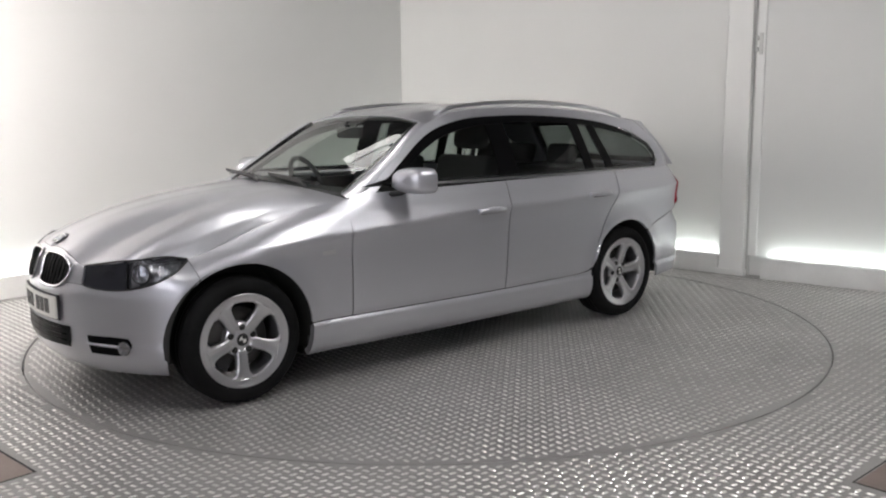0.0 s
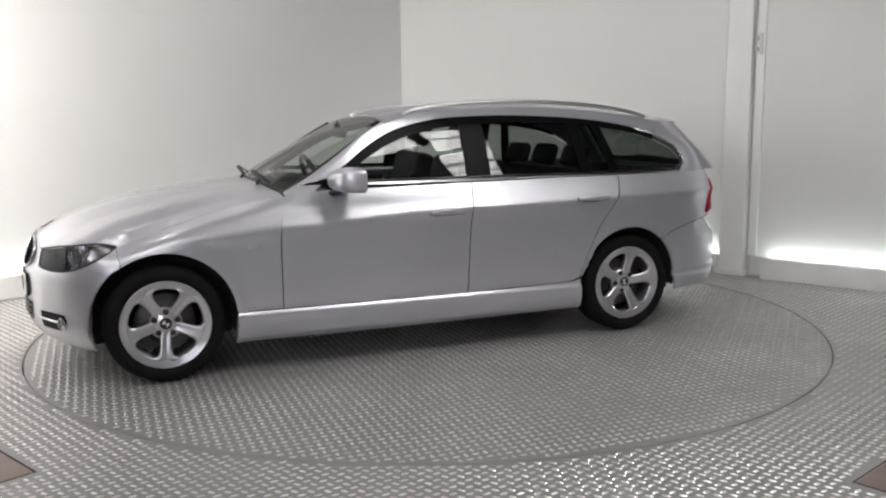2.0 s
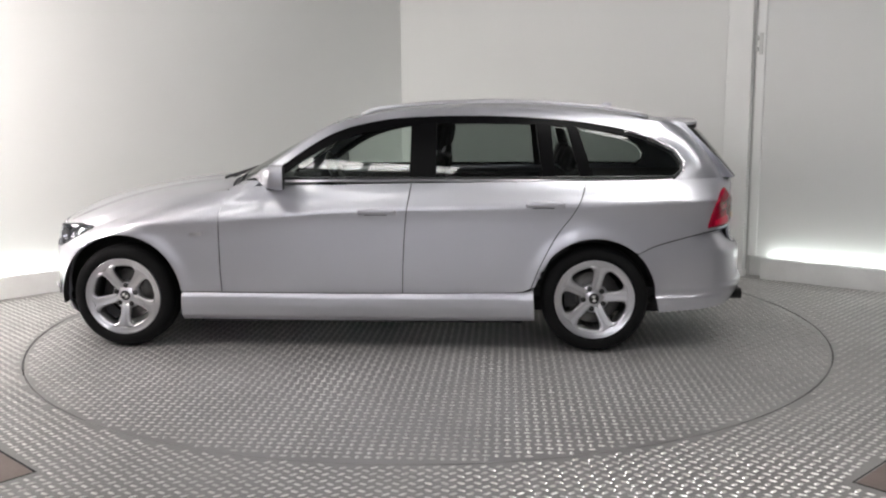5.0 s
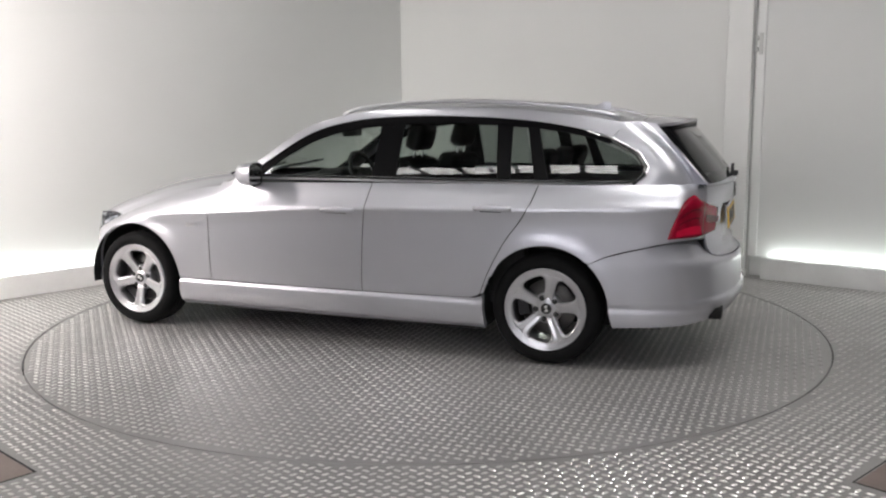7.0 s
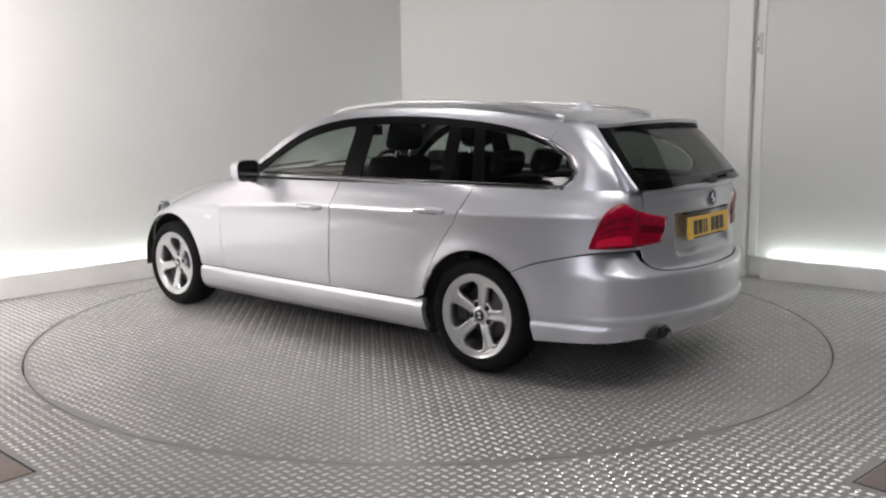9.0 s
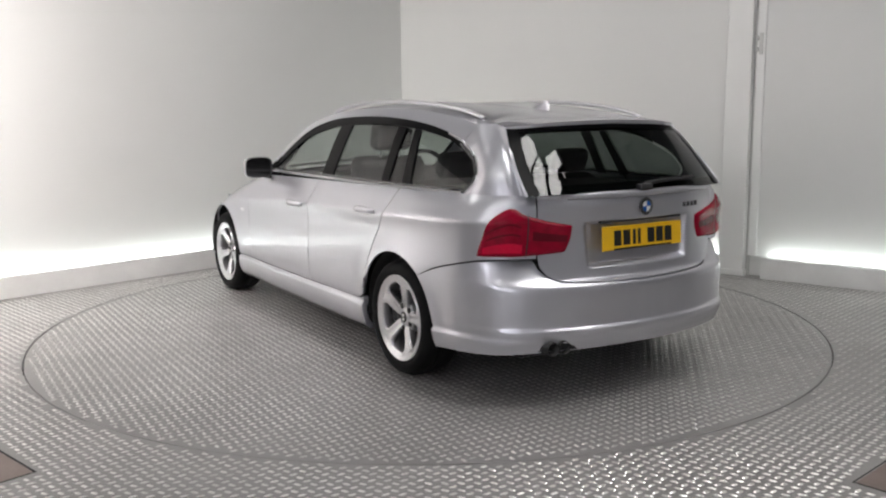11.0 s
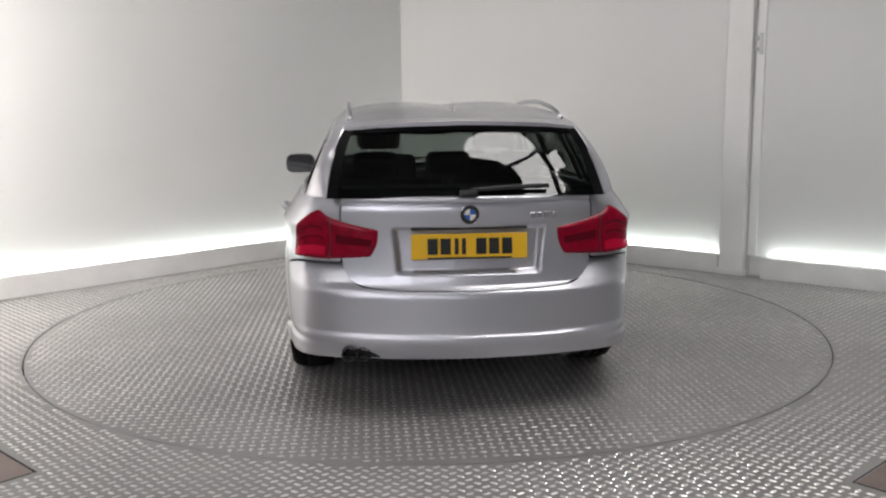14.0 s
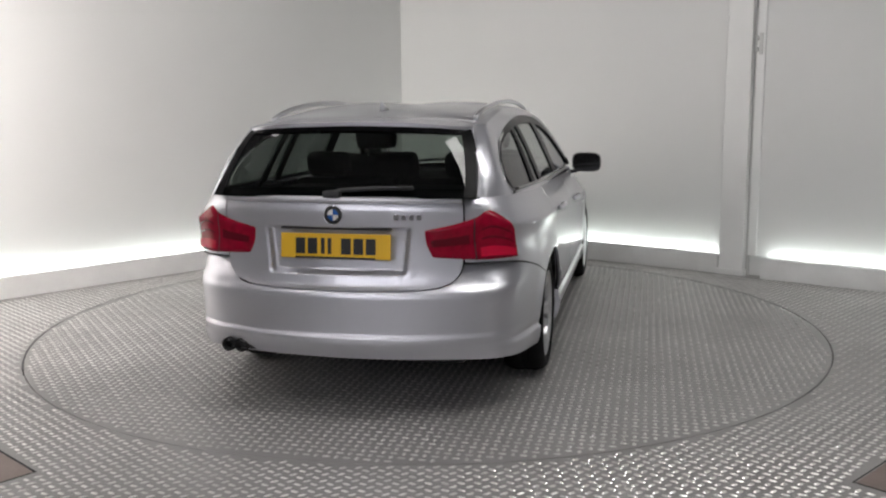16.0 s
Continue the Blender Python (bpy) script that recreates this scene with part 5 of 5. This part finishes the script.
# ---- wheels ----
def build_wheel():
    wheel = new("wheel")
    wheel.parent = car
    tagged(wheel, "five-spoke silver alloy wheel with a black road tyre")
    R, W = 0.306, 0.108
    tyre = [(0.216, 0.088), (0.226, 0.099), (0.238, W + 0.001), (0.256, W + 0.005), (0.277, W + 0.001), (0.292, W - 0.012), (0.300, W - 0.028), (R, W - 0.050), (R, W - 0.07), (R - 0.006, W - 0.073), (R - 0.006, W - 0.080), (R, W - 0.083),
            (R, 0.008), (R - 0.006, 0.006), (R - 0.006, -0.006), (R, -0.008), (R, -0.05), (0.300, -W + 0.028), (0.291, -W + 0.01), (0.265, -W), (0.226, -0.09)]
    bm = lathe(bmesh.new(), tyre, 64)
    bmesh.ops.recalc_face_normals(bm, faces=bm.faces)
    part("tyre", bm, RUBBER, wheel, "black road tyre", True)
    rim = [(0.238, 0.097), (0.2365, 0.1035), (0.2325, 0.1045), (0.227, 0.0995), (0.212, 0.0965), (0.199, 0.0935), (0.194, 0.090), (0.191, 0.082), (0.1905, 0.055),
           (0.200, 0.0), (0.204, -0.09), (0.222, -0.095)]
    bm = lathe(bmesh.new(), rim, 72)
    bmesh.ops.recalc_face_normals(bm, faces=bm.faces)
    part("rim", bm, ALLOY, wheel, "silver alloy rim with a broad lip", True)
    for k in range(5):
        turn = Matrix.Rotation(k * math.tau / 5, 4, "Y")
        stations = [(0.050, 0.027, 0.066, 0.028), (0.075, 0.029, 0.071, 0.028), (0.100, 0.030, 0.077, 0.028), (0.130, 0.031, 0.083, 0.026), (0.155, 0.034, 0.088, 0.024),
                    (0.172, 0.039, 0.0915, 0.020), (0.184, 0.049, 0.094, 0.018), (0.192, 0.066, 0.0955, 0.014), (0.202, 0.080, 0.0965, 0.010)]
        bm = bmesh.new()
        rings = []
        for r, w, y, d in stations:
            ring = [(-w, y - 0.014), (-w * 0.90, y - 0.003), (-w * 0.55, y), (-w * 0.2, y - 0.005), (w * 0.2, y - 0.005), (w * 0.55, y), (w * 0.90, y - 0.003), (w, y - 0.014), (w * 0.9, y - d - 0.012), (-w * 0.9, y - d - 0.012)]
            rings.append([bm.verts.new((a, b, math.sqrt(max(r * r - a * a, 1e-6)))) for a, b in ring])
        for a, b in zip(rings, rings[1:]):
            for i in range(10):
                bm.faces.new((a[i], a[(i + 1) % 10], b[(i + 1) % 10], b[i]))
        bm.faces.new(rings[0])
        bm.faces.new(rings[-1][::-1])
        bmesh.ops.transform(bm, matrix=turn, verts=bm.verts)
        bmesh.ops.recalc_face_normals(bm, faces=bm.faces)
        part("spoke", bm, ALLOY, wheel, "", True)
    bm = lathe(bmesh.new(), [(0.001, 0.070), (0.034, 0.070), (0.040, 0.064), (0.072, 0.063), (0.084, 0.058), (0.089, 0.048), (0.089, 0.02)], 40)
    bmesh.ops.recalc_face_normals(bm, faces=bm.faces)
    hub = part("hub", bm, ALLOY, wheel, "", True)
    for k in range(5):
        a = (k + 0.5) * math.tau / 5
        bm = lathe(bmesh.new(), [(0.001, 0.0660), (0.0150, 0.0660), (0.0165, 0.0635), (0.0165, 0.05)], 14)
        bmesh.ops.transform(bm, matrix=Matrix.Translation((0.063 * math.sin(a), 0.001, 0.063 * math.cos(a))), verts=bm.verts)
        part("wheel_bolt", bm, INK, hub, "", True)
    bm = lathe(bmesh.new(), [(0.001, 0.0725), (0.030, 0.0725), (0.032, 0.070)], 24)
    bmesh.ops.recalc_face_normals(bm, faces=bm.faces)
    part("centre_cap", bm, INK, hub, "dark round centre cap", True)
    for k in (0, 2):
        bm = bmesh.new()
        c = bm.verts.new((0, 0.0735, 0))
        ring = [bm.verts.new((math.cos(a) * 0.019, 0.0735, math.sin(a) * 0.019)) for a in np.linspace(k * math.pi / 2 + 0.4, (k + 1) * math.pi / 2 + 0.4, 6)]
        for a, b in zip(ring, ring[1:]):
            bm.faces.new((c, b, a))
        part("cap_quarter", bm, WHITE, hub)
    bm = lathe(bmesh.new(), [(0.07, 0.018), (0.150, 0.018), (0.152, 0.014), (0.152, -0.006), (0.07, -0.008)], 48)
    bmesh.ops.recalc_face_normals(bm, faces=bm.faces)
    part("brake_disc", bm, BRAKE, wheel, "", True)
    bm = bmesh.new()
    grid_mesh(bm, lambda u, v: ((0.105 + 0.062 * v) * math.cos(-0.55 + 1.1 * u), 0.022, (0.105 + 0.055 * v) * math.sin(-0.55 + 1.1 * u)), 10, 4)
    ob = thick(part("brake_caliper", bm, CALIPER, wheel), 0.022, 1.0)
    for ob in [c for c in wheel.children if c.name.split(".")[0] in ("rim", "spoke", "hub")] + list(hub.children):
        ob.data.transform(Matrix.Diagonal((0.957, 1, 0.957, 1)))
    return wheel


wheel = build_wheel()
wheel.matrix_basis = Matrix.Translation((AXLE, 0.752, 0.3065)) @ Matrix.Rotation(math.radians(33), 4, "Y")
for fx, fy, spin in ((-1, 1, -11), (1, -1, 20), (-1, -1, 50)):
    m = Matrix.Translation((fx * AXLE, fy * 0.752, 0.3065))
    if fy < 0:
        m = m @ Matrix.Rotation(math.pi, 4, "Z")
    copy_thing(wheel, m @ Matrix.Rotation(math.radians(spin), 4, "Y"))

# ---- cabin ----
def rounded(name, boxes, mat, parent, bevel=0.03, m=None, label=""):
    bm = bmesh.new()
    for b in boxes:
        box(bm, *b, bevel)
    if m:
        bmesh.ops.transform(bm, matrix=m, verts=bm.verts)
    return part(name, bm, mat, parent, label, False)


rounded("cabin_floor", [(-2.0, 0.9, -0.74, 0.74, 0.30, 0.36)], CABIN, car, 0.01)
rounded("luggage_floor", [(-2.08, -1.20, -0.60, 0.60, 0.62, 0.66)], CABIN, car, 0.01)
rounded("luggage_cover", [(-2.10, -1.25, -0.58, 0.58, 0.955, 0.972)], CABIN, car, 0.005)
rounded("dashboard", [(0.42, 0.76, -0.68, 0.68, 0.70, 0.945), (0.38, 0.60, -0.56, -0.16, 0.80, 0.975)], CABIN, car, 0.04)
bm = bmesh.new()
grid_mesh(bm, lambda u, v: (lambda a, b: ((0.0 + (0.185 + 0.016 * math.cos(b)) * math.cos(a)), (0.185 + 0.016 * math.cos(b)) * math.sin(a), 0.016 * math.sin(b)))(u * math.tau, v * math.tau), 32, 8, True)
box(bm, -0.06, 0.06, -0.07, 0.07, -0.02, 0.02, 0.015)
box(bm, -0.02, 0.02, -0.18, 0.18, -0.01, 0.01)
bmesh.ops.transform(bm, matrix=Matrix.Translation((0.30, -0.36, 0.92)) @ Matrix.Rotation(math.radians(-66), 4, "Y"), verts=bm.verts)
part("steering_wheel", bm, CABIN, car, "black steering wheel on the car's right", True)


def seat(x, y, recline=-16):
    s = new("front_seat")
    s.parent = car
    rounded("cushion", [(x - 0.24, x + 0.28, y - 0.25, y + 0.25, 0.40, 0.56)], CLOTH, s, 0.05)
    lean = Matrix.Translation((x - 0.22, y, 0.52)) @ Matrix.Rotation(math.radians(recline), 4, "Y")
    rounded("backrest", [(-0.07, 0.07, -0.24, 0.24, 0.0, 0.60), (-0.05, 0.11, -0.26, -0.17, 0.05, 0.45), (-0.05, 0.11, 0.17, 0.26, 0.05, 0.45)], CLOTH, s, 0.045, lean)
    rounded("headrest", [(-0.04, 0.06, -0.135, 0.135, 0.645, 0.81)], CLOTH, s, 0.04, lean)
    rounded("headrest_post", [(-0.006, 0.006, -0.07, -0.058, 0.58, 0.66), (-0.006, 0.006, 0.058, 0.07, 0.58, 0.66)], SATIN, s, 0.002, lean)
    return s


seat(-0.05, 0.37)
seat(-0.05, -0.37)
bench = new("rear_bench")
bench.parent = car
rounded("cushion", [(-1.08, -0.56, -0.64, 0.64, 0.38, 0.55)], CLOTH, bench, 0.06)
lean = Matrix.Translation((-1.05, 0, 0.50)) @ Matrix.Rotation(math.radians(-20), 4, "Y")
rounded("backrest", [(-0.07, 0.08, -0.64, -0.01, 0.0, 0.52), (-0.07, 0.08, 0.01, 0.64, 0.0, 0.52)], CLOTH, bench, 0.05, lean)
for y in (-0.40, 0.0, 0.40):
    rounded("headrest", [(-0.04, 0.05, y - 0.125, y + 0.125, 0.545, 0.69)], CLOTH, bench, 0.04, lean)
skin("headlining", lambda u, v: roof_at(u * 0.96, 0.02 + v * 0.97) - np.array((0, 0, 0.035)), 12, 16, LINING, car, 0, join_both=True)
for y0 in (1, -1):
    for x0, x1 in ((0.70, -0.30), (-0.35, -1.25), (-1.3, -2.0)):
        rounded("door_lining", [(x1, x0, y0 * 0.74 - 0.02, y0 * 0.74 + 0.02, 0.36, 0.935)] if x1 > -1.5 else [(x1, x0, y0 * 0.66 - 0.02, y0 * 0.66 + 0.02, 0.60, 0.96)], CABIN, car, 0.015)
rounded("interior_mirror", [(0.20, 0.225, -0.13, 0.13, 1.215, 1.285)], CABIN, car, 0.012)
bm = tube(bmesh.new(), [(0.215, 0, 1.275), (0.24, 0, 1.30), (0.225, 0, 1.315)], 0.012, 8)
part("mirror_stalk", bm, CABIN, car)


def motions():
    """The table turns and carries the car round with it."""
    table_rows, car_rows = [], []
    for k in range(33):
        t = k * 0.5
        turn = Matrix.Translation(TABLE) @ Matrix.Rotation(heading(t), 4, "Z")
        table_rows.append((t, turn))
        car_rows.append((t, turn @ Matrix.Translation((CAR_X, CAR_Y, 0.0025))))
    walk(turntable, table_rows)
    walk(car, car_rows)


motions()
